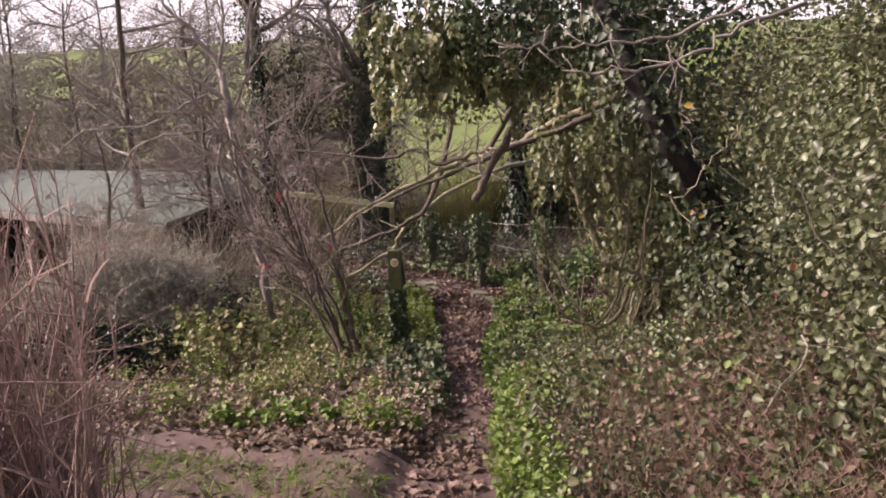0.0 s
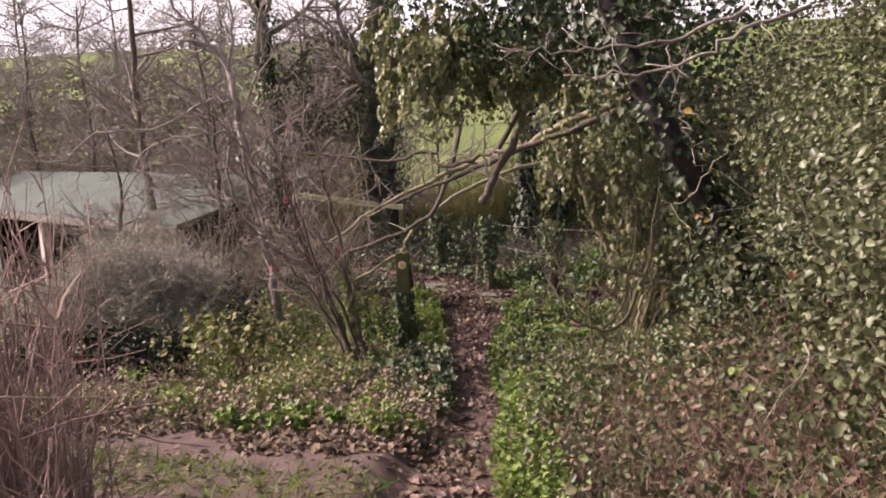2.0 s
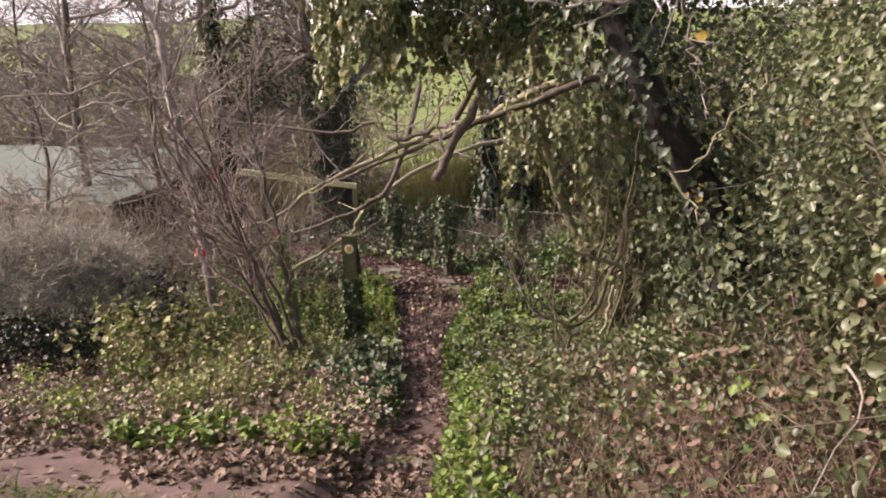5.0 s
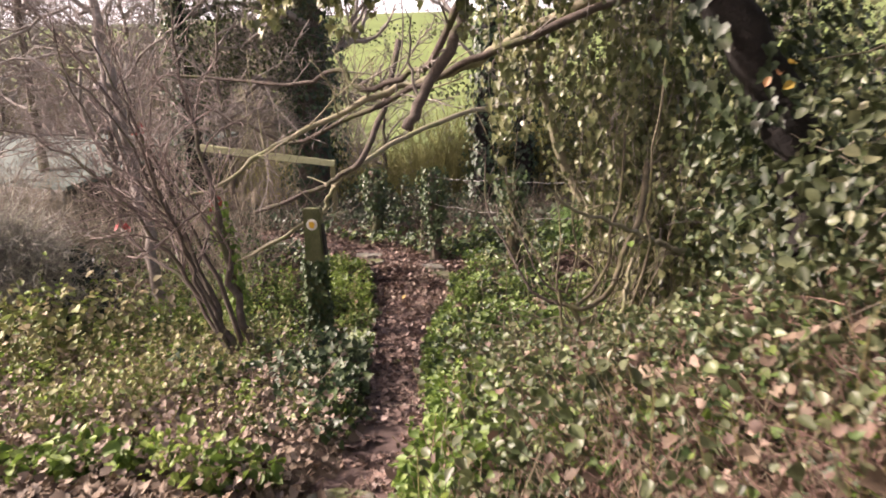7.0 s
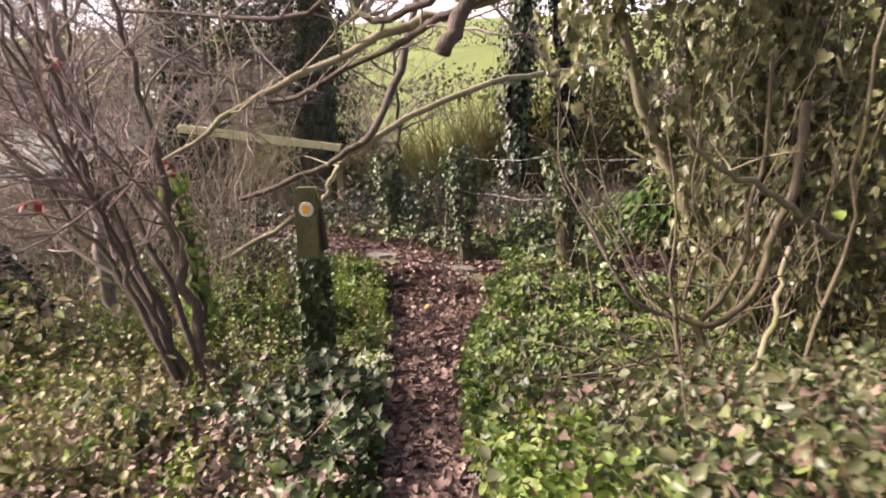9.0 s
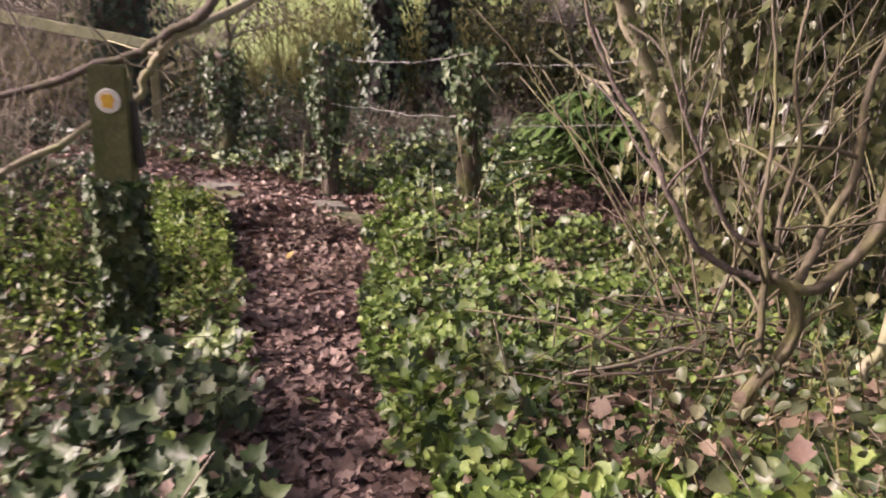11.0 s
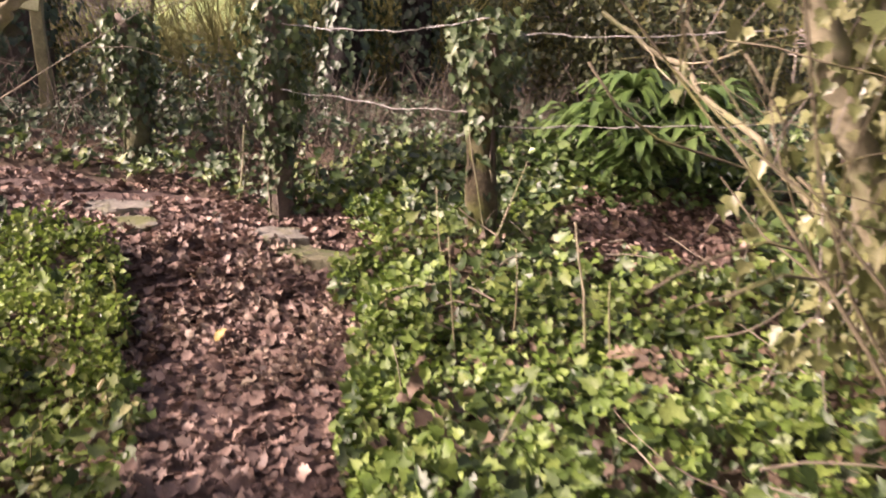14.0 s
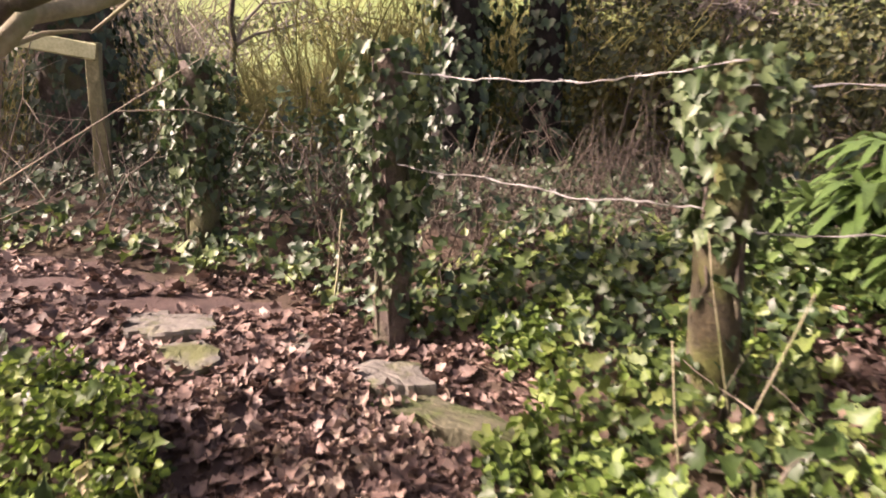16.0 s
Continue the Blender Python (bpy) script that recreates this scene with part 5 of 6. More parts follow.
bare_tree("tree", "slender bare tree with a dark straight trunk", [(-5.7, 13.0, -0.9), (-5.82, 13.0, 0.9), (-5.9, 13.0, 2.1), (-5.95, 13.0, 3.6), (-5.88, 13.0, 5.6), (-5.8, 13.0, 6.8)], 0.1, M_TWIG, 20, 2.2)
pale = thing("tree", "small pale-barked bare tree with crooked limbs", "tree", (-1.55, 7.6, float(land(-1.55, 7.6))))
for k, (pts, r0, r1, kids) in enumerate((([(-1.55, 7.6, -0.05), (-1.67, 7.6, 0.63), (-1.82, 7.75, 1.42), (-1.9, 7.8, 1.89), (-2.03, 7.8, 2.75), (-2.09, 7.8, 3.2)], 0.055, 0.042, 8),
                                         ([(-2.09, 7.8, 3.18), (-2.42, 7.8, 3.66), (-2.69, 7.8, 3.96), (-2.9, 7.8, 4.5)], 0.032, 0.01, 17), ([(-2.09, 7.8, 3.18), (-2.0, 7.8, 3.64), (-2.01, 7.8, 4.01), (-1.9, 7.8, 4.7)], 0.022, 0.008, 11),
                                         ([(-1.98, 7.8, 2.44), (-2.31, 7.75, 2.48), (-2.92, 7.65, 2.4), (-3.26, 7.6, 2.15), (-3.48, 7.6, 1.83)], 0.018, 0.005, 13), ([(-2.05, 7.8, 2.85), (-2.37, 7.75, 2.85), (-2.97, 7.6, 2.55), (-3.66, 7.5, 2.53), (-4.13, 7.4, 2.19), (-4.6, 7.4, 2.25)], 0.018, 0.005, 15),
                                         ([(-1.95, 7.8, 2.1), (-1.5, 7.6, 2.5), (-1.1, 7.5, 2.7), (-0.7, 7.4, 3.1)], 0.014, 0.005, 12), ([(-2.0, 7.8, 2.6), (-1.7, 7.6, 3.1), (-1.2, 7.4, 3.5), (-0.9, 7.3, 4.0)], 0.014, 0.005, 12),
                                         ([(-1.85, 7.75, 1.6), (-2.3, 7.4, 1.8), (-2.7, 7.1, 1.7), (-3.1, 6.9, 1.9)], 0.012, 0.004, 12))):
    t = Tubes()
    line = through_points(pts, 4, 0.02)
    grow(t, line, r0, r1, 2 if k else 1, int(kids * 0.7), 0.38, 48, 7, 0.012, 0.28, None, 0.3 if k == 0 else 0.15)
    child("limb" if k else "trunk", t.mesh("limb", M_TWIG), pale)
first = bare_tree("hedge_shrub", "tangled bare brown hedge shrub", [(-5.5, 11.0, -0.4), (-5.5, 11.0, 0.6), (-5.4, 11.1, 1.6), (-5.5, 11.0, 2.6)], 0.05, M_TWIG, 16, 1.6, "shrubs of the bare hedge")
for x, y, turn, dz in ((-3.6, 10.9, 70, 0.2), (-14.0, 19.5, 140, 0.3), (-2.2, 11.6, 200, 0.2), (-4.6, 13.0, 260, 0.0), (-10.0, 20.5, 310, 0.3), (-6.4, 19.0, 20, 0.3), (-3.2, 13.2, 100, 0.1), (-0.2, 13.5, 45, -0.5), (3.6, 12.0, 75, 0.1), (4.2, 7.6, 330, -0.1)):
    copy_thing(first, pose(x, y, float(land(x, y)) + dz - 0.15, 0, 0, turn))

M_PALETWIG = surface("grey_twig", [(0.3, (0.12, 0.105, 0.09)), (0.55, (0.26, 0.235, 0.21)), (0.75, (0.45, 0.41, 0.38))], 4, 0.8, 0.3, 30)
thicket("undergrowth", "tangled brown dead stems behind the fence", "undergrowth", 1000, (-6.5, 5.0, 9.9, 12.6), (0.25, 0.7), M_SCRUB, 0.4, 0.004)
thicket("undergrowth", "matted grey-brown dead stems just behind the wire", "undergrowth", 620, (0.6, 3.0, 9.3, 10.5), (0.2, 0.5), M_SCRUB, 0.7, 0.003)
hedge_tree = bare_tree("tree", "tall bare winter tree behind the shed", [(-8.0, 21.0, -0.9), (-8.1, 21.0, 1.4), (-7.9, 21.1, 3.4), (-8.1, 21.0, 5.4), (-8.0, 21.0, 7.2)], 0.08, M_PALETWIG, 34, 2.6, "bare trees behind the shed")
for x, y, turn, dz in ((-11.2, 20.2, 50, -0.3), (-14.5, 22.5, 130, 0.2), (-18.0, 21.0, 210, -0.5), (-21.5, 23.5, 300, 0.3), (-5.0, 22.0, 95, -0.2), (-25.5, 22.0, 15, 0.0), (-29.0, 24.0, 160, 0.4), (-12.8, 25.0, 250, 0.8), (-17.0, 26.0, 340, 0.9), (-8.9, 25.0, 185, 0.7), (-33.0, 23.0, 70, 0.2), (-5.6, 26.0, 275, 0.3)):
    copy_thing(hedge_tree, pose(x, y, float(land(x, y)) + dz - 0.2, 0, 0, turn))
thicket("undergrowth", "tangled brown dead stems under the hedge", "undergrowth", 900, (-5.5, -0.8, 7.3, 10.5), (0.3, 0.8), M_BROWN, 0.4, 0.0035)
thicket("tall_grass", "yellow-green rough grass beyond the fence", "grass", 3600, (-3.5, 7.0, 12.4, 17.0), (0.6, 1.35), M_TALLGRASS, 0.25, 0.006)
thicket("tall_grass", "tall yellow-olive rough grass behind the ivied trees", "grass", 1700, (0.3, 4.6, 12.0, 14.8), (0.5, 1.95), M_TALLGRASS, 0.2, 0.006)
thicket("scrub", "dense olive-brown scrub beyond the fence", "scrub", 3000, (1.5, 9.0, 12.2, 17.0), (0.6, 2.6), M_TALLGRASS, 0.5, 0.006)
thicket("bare_hedge", "tall dense hedge of bare brown twigs behind the shed", "hedge", 2600, (-36.0, -2.5, 19.5, 27.0), (2.0, 5.8), M_BROWN, 0.6, 0.014, lambda x, y: y > 19.5 - (x + 2) * 0.1)
thicket("bare_hedge", "bare brown hedge twigs near the barrier", "hedge", 220, (-4.6, -1.5, 10.8, 15.0), (0.7, 2.6), M_BROWN, 0.5, 0.006, lambda x, y: off_trail(x, y, 0.4))
thicket("bare_hedge", "low bare twigs beside the barrier", "hedge", 520, (-5.4, -0.9, 8.2, 10.6), (0.5, 1.7), M_BROWN, 0.4, 0.004, lambda x, y: off_trail(x, y, 0.15) & (x < -0.9))
thicket("far_scrub", "low brown scrub at the foot of the field", "scrub", 1500, (-14, 16, 17.5, 25.0), (0.6, 1.6), M_WEEDY, 0.3, 0.012)
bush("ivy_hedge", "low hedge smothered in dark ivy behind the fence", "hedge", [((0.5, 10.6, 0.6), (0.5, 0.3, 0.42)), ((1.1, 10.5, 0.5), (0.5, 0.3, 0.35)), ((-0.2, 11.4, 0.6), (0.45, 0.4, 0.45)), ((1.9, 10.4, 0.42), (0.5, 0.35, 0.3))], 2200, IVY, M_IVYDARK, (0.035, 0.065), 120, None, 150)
bush("ivy_mass", "dark ivy and twigs smothering the old tree", "ivy", [((-1.9, 12.2, 3.3), (0.8, 0.6, 1.0)), ((-1.2, 12.2, 2.9), (0.5, 0.5, 1.0)), ((-2.6, 12.0, 2.9), (0.6, 0.5, 1.0))], 1100, IVY, M_OLIVEDARK, (0.035, 0.07), 240, M_TWIG, 250)
bush("scrub_bush", "dark green scrub bush beyond the fence", "bush", [((2.9, 11.4, 0.9), (0.8, 0.5, 0.8)), ((4.0, 10.8, 1.1), (0.9, 0.6, 1.0)), ((1.7, 12.0, 0.7), (0.7, 0.5, 0.6)), ((3.4, 12.6, 1.9), (1.3, 0.6, 1.2)), ((5.2, 11.6, 1.8), (1.2, 0.8, 1.5))], 1700, OVAL, M_OLIVEDARK, (0.035, 0.07), 90, M_BROWN, 210)
bush("ivy_clump", "dark ivy clump at the edge of the path", "ivy", [((0.57, 4.25, 0.26), (0.17, 0.28, 0.16)), ((0.54, 4.75, 0.18), (0.2, 0.32, 0.2)), ((0.44, 5.3, 0.12), (0.2, 0.3, 0.17)), ((0.3, 5.7, 0.05), (0.18, 0.22, 0.14))], 5200, IVY, M_IVYDARK, (0.03, 0.065), 30, None, 230)
def twiggy_bush():
    """A dome of fine drooping twigs, thick enough to hide what is behind."""
    ob = thing("grey_bush", "pale grey twiggy bush overhanging a dark hollow", "bush", (-2.8, 6.6, float(land(-2.8, 6.6))))
    t, lines = Tubes(), []
    for _ in range(2900):
        c, r = ((-2.95, 6.55, 0.45), (0.95, 0.5, 0.9)) if rng.random() < 0.6 else ((-2.3, 6.5, 0.42), (0.5, 0.4, 0.75)) if rng.random() < 0.7 else ((-3.6, 6.1, 0.4), (0.8, 0.5, 0.65))
        o = unit(rng.normal(0, 1, 3) + (0, -0.3, 0.7))
        p = np.array(c) + o * np.array(r) * rng.uniform(0.55, 0.95)
        line = wander(p, o * 0.6 + rng.normal(0, 0.5, 3) + (0.2, -0.1, 0.1), rng.uniform(0.15, 0.42), 5, 0.2, -0.06)
        if line[:, 2].min() < 0.46:
            continue
        lines.append(line)
        t.add(line, np.linspace(0.0045, 0.0015, 5), 3)
    child("twig_tangle", t.mesh("twig_tangle", M_PALETWIG), ob, "", "stuff")
    n = 15000
    at, dr = along(lines, n)
    child("foliage", strew("foliage", BLADE, at + rng.normal(0, 0.02, (n, 3)), rng.normal(0, 1, (n, 3)), rng.uniform(0.05, 0.13, n), M_GREY, dr + rng.normal(0, 0.5, (n, 3))), ob, "", "stuff")


twiggy_bush()
# Blackened leaves low down stand for the shade under the bush.
bush("ivy_bush", "evergreen leaves coloured near black for the shade under the grey bush", "bush", [((-3.2, 6.35, 0.1), (0.95, 0.4, 0.42)), ((-2.35, 6.3, 0.12), (0.5, 0.35, 0.4)), ((-2.9, 6.1, -0.1), (0.8, 0.3, 0.24)), ((-2.75, 5.6, 0.36), (0.75, 0.4, 0.3)), ((-3.5, 5.7, 0.3), (0.5, 0.4, 0.32)), ((-1.95, 6.75, 0.45), (0.35, 0.3, 0.4))], 3400, OVAL, M_DEEPSHADE, (0.03, 0.06), 40, M_DARKBARK, 190)


def shed():
    """An open-fronted shed; o is its left eave, u along the front, v to the back."""
    o, u = Vector((-11.6, 16.2, -1.05)), Vector((5.5, -3.5, 0)).normalized()
    v = Vector((-u.y, u.x, 0))
    ob = thing("shed", "low open-fronted shed with a grey-green felt roof", "shed", tuple(o))

    def block(name, a0, a1, b0, b1, c0, c1, mat, c2=None, c3=None):
        bm = bmesh.new()
        vs = [bm.verts.new(o + u * a + v * b + Vector((0, 0, c))) for a, b, c in ((a0, b0, c0), (a1, b0, c0), (a1, b1, c2 if c2 is not None else c0), (a0, b1, c2 if c2 is not None else c0), (a0, b0, c1), (a1, b0, c1), (a1, b1, c3 if c3 is not None else c1), (a0, b1, c3 if c3 is not None else c1))]
        for f in ((3, 2, 1, 0), (4, 5, 6, 7), (0, 1, 5, 4), (1, 2, 6, 5), (2, 3, 7, 6), (3, 0, 4, 7)):
            bm.faces.new([vs[k] for k in f])
        bmesh.ops.bevel(bm, geom=bm.edges[:], offset=0.01, segments=1, affect="EDGES")
        part(name, bm, mat, ob)

    block("roof", -5.0, 8.4, -0.25, 3.0, 1.93, 2.0, M_FELT, 2.6, 2.67)
    block("fascia", -5.0, 8.4, -0.3, -0.255, 1.8, 1.95, M_TRIM)
    block("back_wall", -4.9, 8.3, 2.85, 2.95, -0.1, 2.55, M_DARK)
    block("side_wall", 8.2, 8.3, 0, 2.84, -0.1, 1.9, M_DARK, -0.1, 2.55)
    block("side_wall", -4.9, -4.8, 0, 2.84, -0.1, 1.9, M_DARK, -0.1, 2.55)
    block("door", -4.7, 0.2, -0.06, -0.02, 0.02, 1.8, M_DOOR)
    block("door_frame", 0.22, 0.3, -0.08, 0.02, -0.05, 1.82, M_TRIM)
    block("post", 2.6, 2.78, -0.1, 0.06, -0.1, 1.84, M_POSTWHITE)
    block("front_wall", 4.6, 8.19, -0.06, 0.04, -0.1, 1.82, M_TRIM)


M_FELT = surface("roof_felt", [(0.3, (0.05, 0.07, 0.06)), (0.55, (0.085, 0.11, 0.095)), (0.75, (0.13, 0.15, 0.135))], 1.2, 0.85, 0.3, 30)
M_TRIM = surface("trim_wood", [(0.3, (0.1, 0.09, 0.08)), (0.7, (0.2, 0.18, 0.16))], 6, 0.8, 0.3)
M_DOOR = surface("green_door_paint", [(0.3, (0.015, 0.1, 0.045)), (0.7, (0.03, 0.16, 0.075))], 5, 0.5, 0.2)
M_POSTWHITE = surface("pink_white_paint", [(0.3, (0.5, 0.4, 0.37)), (0.7, (0.7, 0.6, 0.56))], 8, 0.6, 0.2)
shed()


# ---- dead stalks beside the lane ----
def stalks():
    ob = thing("dead_stalks", "stand of tall dry reddish-brown stalks beside the lane", "dead plants", (0.15, 0.3, float(land(0.15, 0.3))), "", "stuff")
    t, lines = Tubes(), []
    for _ in range(2000):
        x, y = rng.uniform(-0.9, 0.66), rng.uniform(-0.15, 0.7)
        if x > min(0.64 - 0.505 * y, 0.77 - 0.748 * y) - 0.03 - 0.06 * rng.random():
            continue
        line = wander((x, y, float(land(x, y)) - 0.02), (rng.normal(-0.08, 0.1), rng.normal(0, 0.1), 1), rng.uniform(0.8, 1.6), 8, 0.06)
        if line[-1][0] > min(0.64 - 0.505 * line[-1][1], 0.77 - 0.748 * line[-1][1]):
            continue
        lines.append(line)
        t.add(line, np.linspace(0.0032, 0.001, 8) * rng.uniform(0.6, 1.3), 4)
        for _ in range(4):
            i = rng.integers(2, 7)
            t.add(wander(line[i], rng.normal(0, 0.6, 3) + (0, 0, 0.9), rng.uniform(0.12, 0.35), 4, 0.15), np.linspace(0.002, 0.001, 4), 3)
    child("stalk_stems", t.mesh("stalk_stems", M_STRAW), ob, "", "stuff")
    n = 24000
    at, dr = along(lines, n)
    child("dry_blades", strew("dry_blades", BLADE, at, lean(n, 0.4, 0.8), rng.uniform(0.03, 0.09, n), M_STRAW, dr + (0, 0, 0.4)), ob, "", "stuff")
    n = 260
    tops = np.array([l[-1] for l in lines])[rng.integers(0, len(lines), 26)]
    at = np.repeat(tops, 10, 0) + rng.normal(0, 0.007, (n, 3))
    child("seed_heads", strew("seed_heads", CHIP, at, rng.normal(0, 1, (n, 3)), rng.uniform(0.01, 0.019, n), M_WHITE), ob, "tufts of white seed", "stuff")


stalks()


# ---- fern by the fence ----
def fern(x, y, z, n=34, long=0.48):
    ob = thing("hart_tongue_fern", "glossy green strap-leaved fern behind the fence", "fern", (x, y, z))
    for k in range(n):
        a = k * 2.4 + rng.normal(0, 0.45)
        up = rng.uniform(0.1, 1.8)
        ln = long * rng.uniform(0.65, 1.15)
        m = 9
        s = np.linspace(0, 1, m)
        d = np.array((math.cos(a), math.sin(a), 0))
        mid = np.array((x, y, z)) + ln * (s[:, None] * d * (0.75 + 0.25 * s[:, None]) + np.stack([0 * s, 0 * s, up * s - (0.55 + 0.55 * up) * s**2], 1))
        w = 0.024 * np.sin(np.pi * np.clip(s * 0.9 + 0.08, 0, 1)) ** 0.6 * rng.uniform(0.8, 1.2)
        side = np.array((-d[1], d[0], 0))
        wav = 0.006 * np.sin(s * 30 + k)[:, None] * np.array((0, 0, 1))
        v = np.concatenate([mid + side * w[:, None] + (0, 0, 0.006) + wav, mid, mid - side * w[:, None] + (0, 0, 0.006) - wav])
        i = np.arange(m - 1)
        f = np.concatenate([np.stack([i, i + 1, m + i + 1, m + i], 1), np.stack([m + i, m + i + 1, 2 * m + i + 1, 2 * m + i], 1)])
        child("frond", mesh_np("frond", v, f, (M_FERN,), True), ob)


for x, y, z, n, long in ((2.5, 8.85, 0.72, 60, 0.26), (2.72, 9.0, 0.84, 60, 0.3), (2.95, 8.85, 0.78, 55, 0.3), (2.62, 8.68, 0.6, 50, 0.24), (2.88, 8.68, 0.64, 45, 0.26), (3.2, 9.0, 0.8, 40, 0.3), (2.4, 9.0, 0.7, 30, 0.24)):
    fern(x, y, z, n, long)
lay("fern_base", "low green leaves under the fern", "herbs", OVAL, 900, (2.2, 3.3, 8.5, 9.4), lambda x, y: x > 0, (0.03, 0.07), M_FERN, 0.8, (0.05, 0.3))

# ---- upright dead stalks in the ivy ----
for x, y, h, r in ((1.85, 7.45, 0.55, 0.006), (1.62, 7.6, 0.42, 0.004), (1.7, 8.2, 0.5, 0.004), (1.22, 7.3, 0.3, 0.004), (1.9, 7.4, 0.4, 0.004), (1.44, 7.6, 0.5, 0.004), (0.68, 9.3, 0.42, 0.006), (1.58, 6.2, 0.35, 0.005), (1.36, 5.85, 0.34, 0.005), (1.5, 8.0, 0.45, 0.003), (1.3, 6.9, 0.3, 0.003), (1.75, 8.25, 0.6, 0.003)):
    t = Tubes()
    z = float(land(x, y))
    t.add(wander((x, y, z - 0.03), (rng.normal(0, 0.15), rng.normal(0, 0.1), 1), h + 0.03, 6, 0.05), np.linspace(r, r * 0.6, 6), 5)
    tagged(new("dead_stalk", t.mesh("dead_stalk", M_PALE)), "thin pale dry stalk standing in the ivy", "dead plant", "stalks in the ivy")

lay("grass_verge", "short green grass at the lane's edge", "grass", BLADE, 5000, (-4.0, 0.6, 0.5, 4.2), lambda x, y: (np.abs(y - (2.5 - 0.16 * (x + 1)) + waves(x, y, 1.0, 71) * 0.15) < 0.28), (0.05, 0.12), M_HERB, 1.0, (-0.01, 0.01), 0.3, 0.3)
lay("leaf_litter", "brown fallen leaves strewn along the lane", "leaf litter", DEAD, 5200, (-5.0, 1.0, 2.4, 4.8), lambda x, y: np.abs(y - (3.55 - 0.3 * (x + 0.33)) + waves(x, y, 0.8, 72) * 0.2) < 0.42, (0.03, 0.07), M_DEAD, 0.5, (0.0, 0.02), 0.5)
lay("leaf_litter", "a few fallen leaves on the lane", "leaf litter", DEAD, 1300, (-4.5, 0.8, 1.4, 3.4), lambda x, y: y < 3.1 - 0.3 * (x + 0.33), (0.03, 0.06), M_DEAD, 0.4, (0.0, 0.015), 0.5)


# ---- upright weeds ----
def clear_of_hollow(x, y):
    return ~((x < -1.75) & (y > 4.95))


def weeds(label, stems, box, keep, height, size, mat, leaves=9):
    p = spread(stems, *box, keep)
    t, at, nrm, head = Tubes(), [], [], []
    for q in p:
        h = rng.uniform(*height) * (0.35 if q[0] < -0.8 and q[1] < 5.3 else 1.0)
        line = wander(q - (0, 0, 0.02), (rng.normal(0, 0.25), rng.normal(0, 0.25), 1), h, 5, 0.1)
        t.add(line, np.linspace(0.003, 0.0012, 5), 3)
        a, d = along([line], leaves)
        o = unit(rng.normal(0, 1, (leaves, 3)) * (1, 1, 0.1))
        at.append(a)
        head.append(o + (0, 0, 0.1))
        nrm.append(o * 0.55 + (0, 0, 0.75) + rng.normal(0, 0.2, (leaves, 3)))
    ob = tagged(new("weeds", t.mesh("weeds", M_WEEDY)), label, "weeds", "", "stuff")
    n = len(p) * leaves
    child("weed_foliage", strew("weed_foliage", OVAL, np.concatenate(at), np.concatenate(nrm), rng.uniform(*size, n), mat, np.concatenate(head)), ob, "", "stuff")


weeds("green nettles and weeds standing on the bank by the shrub", 820, (-3.2, -0.05, 3.6, 8.2), lambda x, y: clear_of_hollow(x, y) & off_trail(x, y, 0.05) & (np.hypot(x, y - 6.6) > 0.5) & (y > 3.92 - 0.3 * (x + 0.33)) & (waves(x, y, 0.8, 95) - 0.5 * (x > -0.4) > -0.15), (0.12, 0.4), (0.02, 0.044), M_HERB, 10)
weeds("olive weeds with withered leaves on the bank by the shrub", 380, (-3.2, 0.45, 3.7, 8.2), lambda x, y: clear_of_hollow(x, y) & off_trail(x, y, 0.05) & (np.hypot(x, y - 6.6) > 0.5) & (y > 3.97 - 0.3 * (x + 0.33)), (0.1, 0.36), (0.018, 0.042), M_MIXED, 12)
weeds("withered pale brown weeds on the bank by the shrub", 620, (-3.2, 0.4, 3.7, 6.4), lambda x, y: clear_of_hollow(x, y) & off_trail(x, y, 0.08) & (y > 3.97 - 0.3 * (x + 0.33)), (0.08, 0.3), (0.018, 0.044), M_DRY, 12)
weeds("withering pale green and straw weeds on the sunny bank", 1000, (-3.4, -0.1, 3.6, 6.6), lambda x, y: clear_of_hollow(x, y) & off_trail(x, y, 0.06) & (np.hypot(x, y - 6.7) > 0.45) & (waves(x, y, 0.6, 49) > -0.2) & (y > 3.92 - 0.3 * (x + 0.33)), (0.12, 0.46), (0.02, 0.048), M_MIXED, 10)
weeds("tall yellow-green weeds beside the grey bush", 90, (-1.95, -1.2, 5.3, 6.6), lambda x, y: x < 0, (0.35, 0.8), (0.035, 0.08), M_MIXED, 12)
weeds("yellow-green sapling leaves beside the grey bush", 16, (-2.05, -1.75, 5.9, 6.1), lambda x, y: x < 0, (0.6, 1.0), (0.03, 0.06), M_TUFT, 14)
weeds("leafy green plants along the lane's edge", 260, (-2.6, 0.6, 2.9, 4.4), lambda x, y: off_trail(x, y, 0.05) & (np.abs(y - (3.7 - 0.3 * (x + 0.33))) < 0.28) & (waves(x, y, 0.6, 98) > 0.0), (0.06, 0.2), (0.035, 0.075), M_HERB, 10)
weeds("leafy green weeds at the foot of the bank", 380, (1.05, 2.4, 2.2, 6.4), lambda x, y: off_trail(x, y, 0.14) & (waves(x, y, 0.7, 96) > -0.2), (0.08, 0.28), (0.022, 0.05), M_HERB)
weeds("olive weeds and brambles over the bank", 900, (1.15, 3.6, 0.3, 6.0), lambda x, y: off_trail(x, y, 0.1), (0.12, 0.5), (0.02, 0.045), M_OLIVE)
weeds("withered brown weeds over the bank", 600, (1.2, 3.2, 0.6, 5.2), lambda x, y: off_trail(x, y, 0.15), (0.1, 0.38), (0.015, 0.035), M_DEAD)
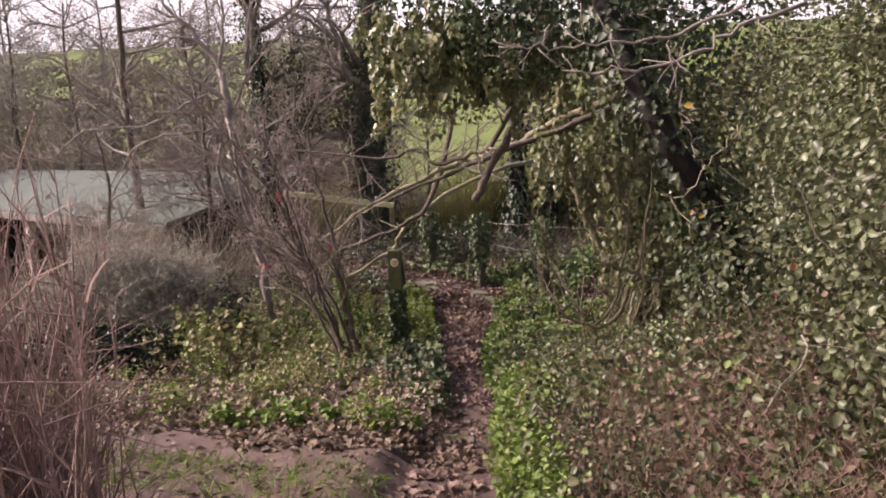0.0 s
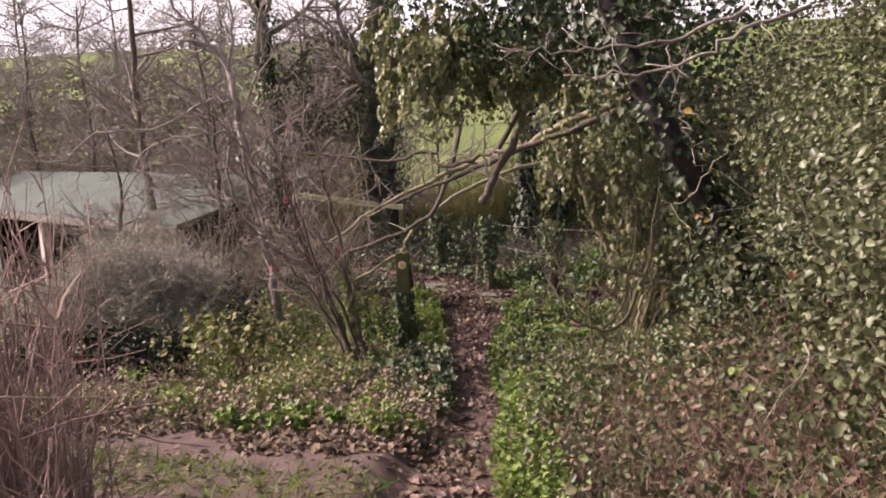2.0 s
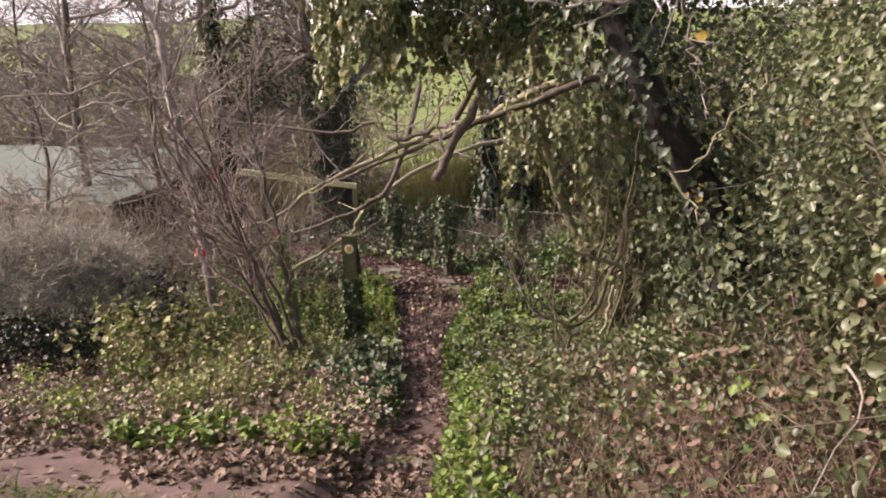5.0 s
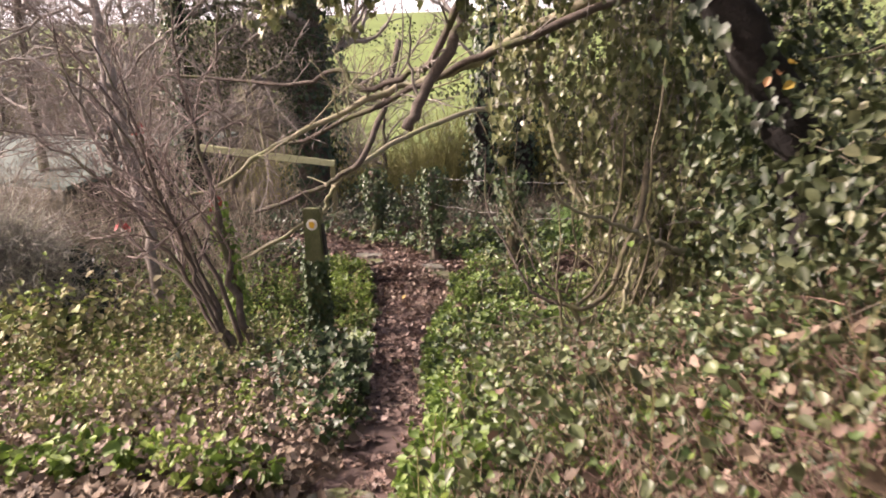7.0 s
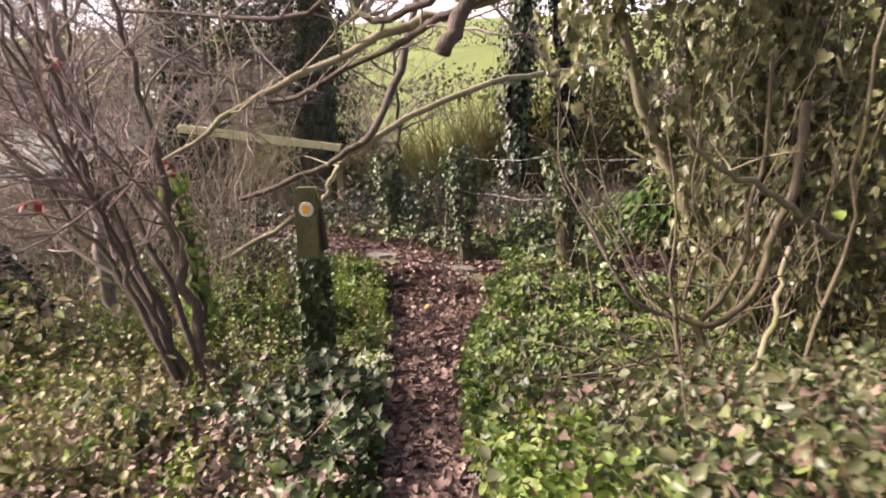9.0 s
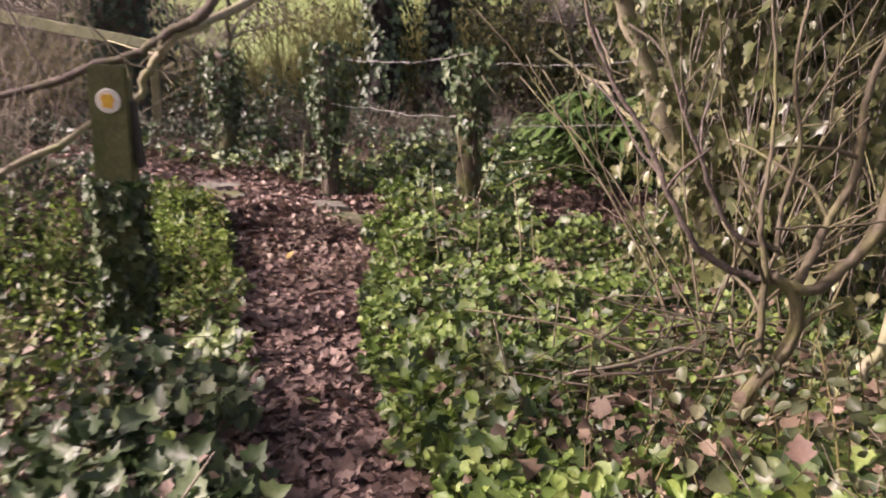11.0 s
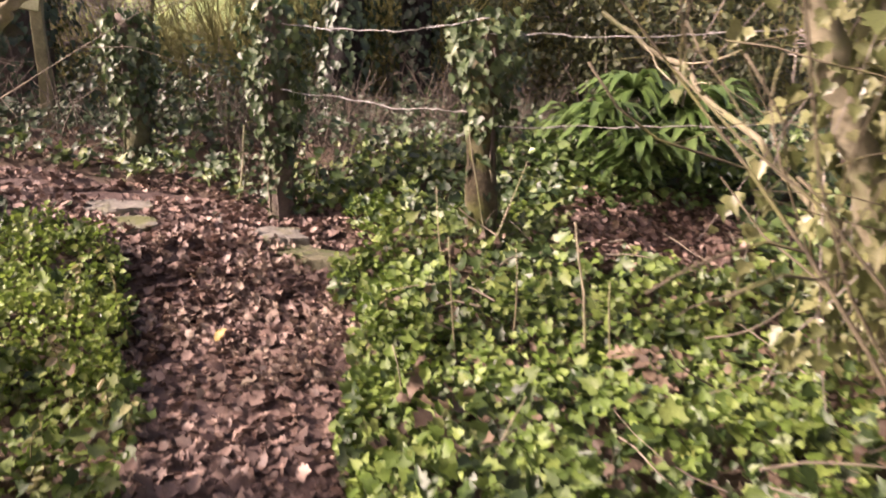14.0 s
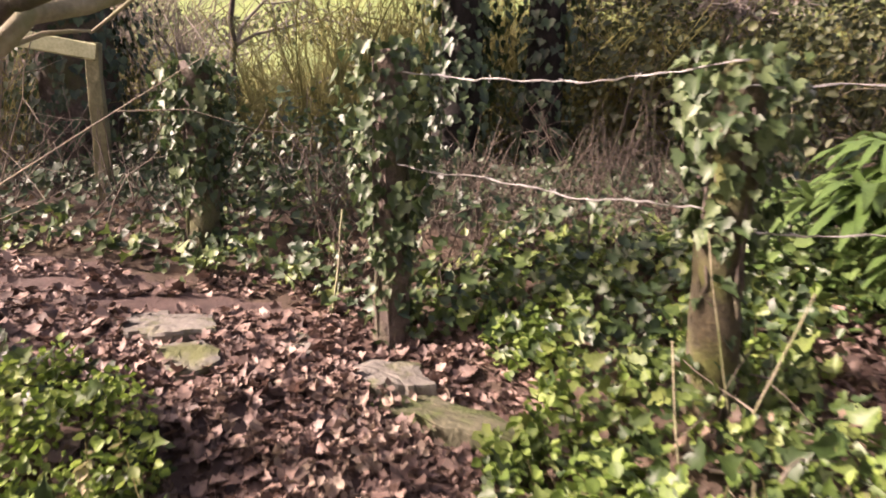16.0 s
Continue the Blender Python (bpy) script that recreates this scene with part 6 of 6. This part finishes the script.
weeds("low green weeds by the fence", 380, (0.9, 3.0, 7.2, 9.6), lambda x, y: off_trail(x, y, 0.05) & ~under_fern(x, y), (0.06, 0.22), (0.022, 0.05), M_HERB)


# ---- hedges and trees on the far hillside ----
M_FARWOOD = leaf("winter_wood", [(0.05, (0.1, 0.085, 0.06)), (0.5, (0.2, 0.17, 0.125)), (0.95, (0.32, 0.28, 0.21))], 0.9, 0.1)


def far_hedge(x0, x1, y, high, label, n, mat):
    x = rng.uniform(x0, x1, n)
    yy = y + x * 0.06 + rng.normal(0, 0.8, n)
    top = high * (0.6 + 0.5 * np.abs(waves(x, yy, 22, 81)))
    at = np.stack([x, yy, land(x, yy) + rng.random(n) * top], 1)
    tagged(new("far_hedge", strew("far_hedge", CHIP, at, rng.normal(0, 1, (n, 3)), rng.uniform(0.25, 0.6, n), mat)), label, "hedge", "", "stuff")


far_hedge(-60, 70, 62, 2.6, "dark hedge between the far fields", 5000, M_OLIVE)
far_hedge(-110, 120, 112, 4.0, "hedge and bushes across the far hillside", 6000, M_OLIVE)
far_hedge(-60, -9, 45, 6.0, "bare brown trees on the near hillside", 9000, M_FARWOOD)
far_hedge(-90, -14, 80, 8.0, "bare brown trees on the far hillside", 9000, M_FARWOOD)
far_hedge(-220, -45, 165, 13.0, "bare brown woods along the skyline", 9000, M_FARWOOD)
far_hedge(-190, 200, 168, 6.0, "trees along the far skyline", 5000, M_OLIVE)


# ---- single leaves that catch the light ----
for x, y, z, s, mat, label in ((2.47, 3.64, 1.94, 0.055, M_YEL, "yellow autumn leaf hanging on a thin stem"), (2.04, 1.51, 2.24, 0.026, M_ORA, "orange autumn leaf on the bank bush"), (1.95, 1.02, 2.03, 0.026, M_ORA, "orange autumn leaf low on the bank bush"), (1.81, 1.59, 2.44, 0.03, M_YEL, "yellow autumn leaf on a hanging twig"),
                               (2.19, 4.73, 1.15, 0.05, M_HERB, "fresh green leaf on a bare stem"), (0.71, 6.25, 0.035, 0.06, M_HERB, "green leaf lying on the path"), (0.66, 7.9, 0.06, 0.06, M_YEL, "yellow leaf lying on the path")):
    n = 1
    at = np.array((x, y, z)) + rng.normal(0, 0.015, (n, 3))
    tagged(new("leaf", strew("leaf", OVAL, at, lean(n, 0.5, 0.5) + (-0.3, -0.8, 0) if "path" not in label else lean(n), np.full(n, s), mat)), label, "leaf")


for k, (dx, dz, s, mat) in enumerate(((0.04, 0.0, 0.036, M_ORA), (0.07, 0.03, 0.032, M_YEL), (0.02, -0.03, 0.032, M_ORA), (0.08, -0.02, 0.036, M_YEL))):
    at = np.array([(2.18 + dx, 3.03 + 0.02 * (k % 3), 1.92 + dz)])
    tagged(new("leaf", strew("leaf", OVAL, at, lean(1, 0.3, 0.5) + (-0.2, -0.8, 0), np.full(1, s), mat)), "pinkish orange autumn leaf on the bank bush", "leaf", "autumn leaves on the bank bush")


# ---- fallen twigs ----
def fallen_twigs(n, box, keep):
    p = spread(n, *box, keep)
    t = Tubes()
    for q in p:
        a = rng.uniform(0, 6.28)
        line = wander(q + (0, 0, rng.uniform(0.03, 0.16)), (math.cos(a), math.sin(a), rng.normal(0, 0.2)), rng.uniform(0.1, 0.45), 5, 0.22)
        t.add(line, np.linspace(0.004, 0.0015, 5) * rng.uniform(0.5, 1.5), 4)
    tagged(new("fallen_twigs", t.mesh("fallen_twigs", M_BROWN)), "dry fallen twigs lying over the ivy", "twigs", "", "stuff")


fallen_twigs(200, (1.0, 3.2, 4.4, 8.4), lambda x, y: off_trail(x, y, 0.3) & (waves(x, y, 0.8, 91) > -0.1))
fallen_twigs(120, (-2.6, 0.5, 4.2, 8.4), lambda x, y: off_trail(x, y, 0.3))


def brush_pile():
    """Dead sticks heaped and leaning on one another."""
    ob = thing("brush_pile", "loose heap of dead sticks and stems under the hazel", "brush pile", (1.85, 6.0, float(land(1.85, 6.0))))
    for k in range(46):
        x, y = rng.normal(1.86, 0.22), rng.normal(5.98, 0.16)
        a = rng.normal(0.25, 0.55) + (math.pi if rng.random() < 0.5 else 0)
        long = rng.uniform(0.25, 0.75)
        z = float(land(x, y)) + rng.uniform(0.06, 0.26)
        t = Tubes()
        line = wander((x - math.cos(a) * long / 2, y - math.sin(a) * long / 2, z), (math.cos(a), math.sin(a), rng.normal(0.05, 0.25)), long, 7, 0.1)
        t.add(line, np.linspace(0.0055, 0.002, 7) * rng.uniform(0.5, 1.5), 5)
        child("stick", t.mesh("stick", (M_BROWN, M_HAY, M_SCRUB)[k % 3]), ob)


brush_pile()
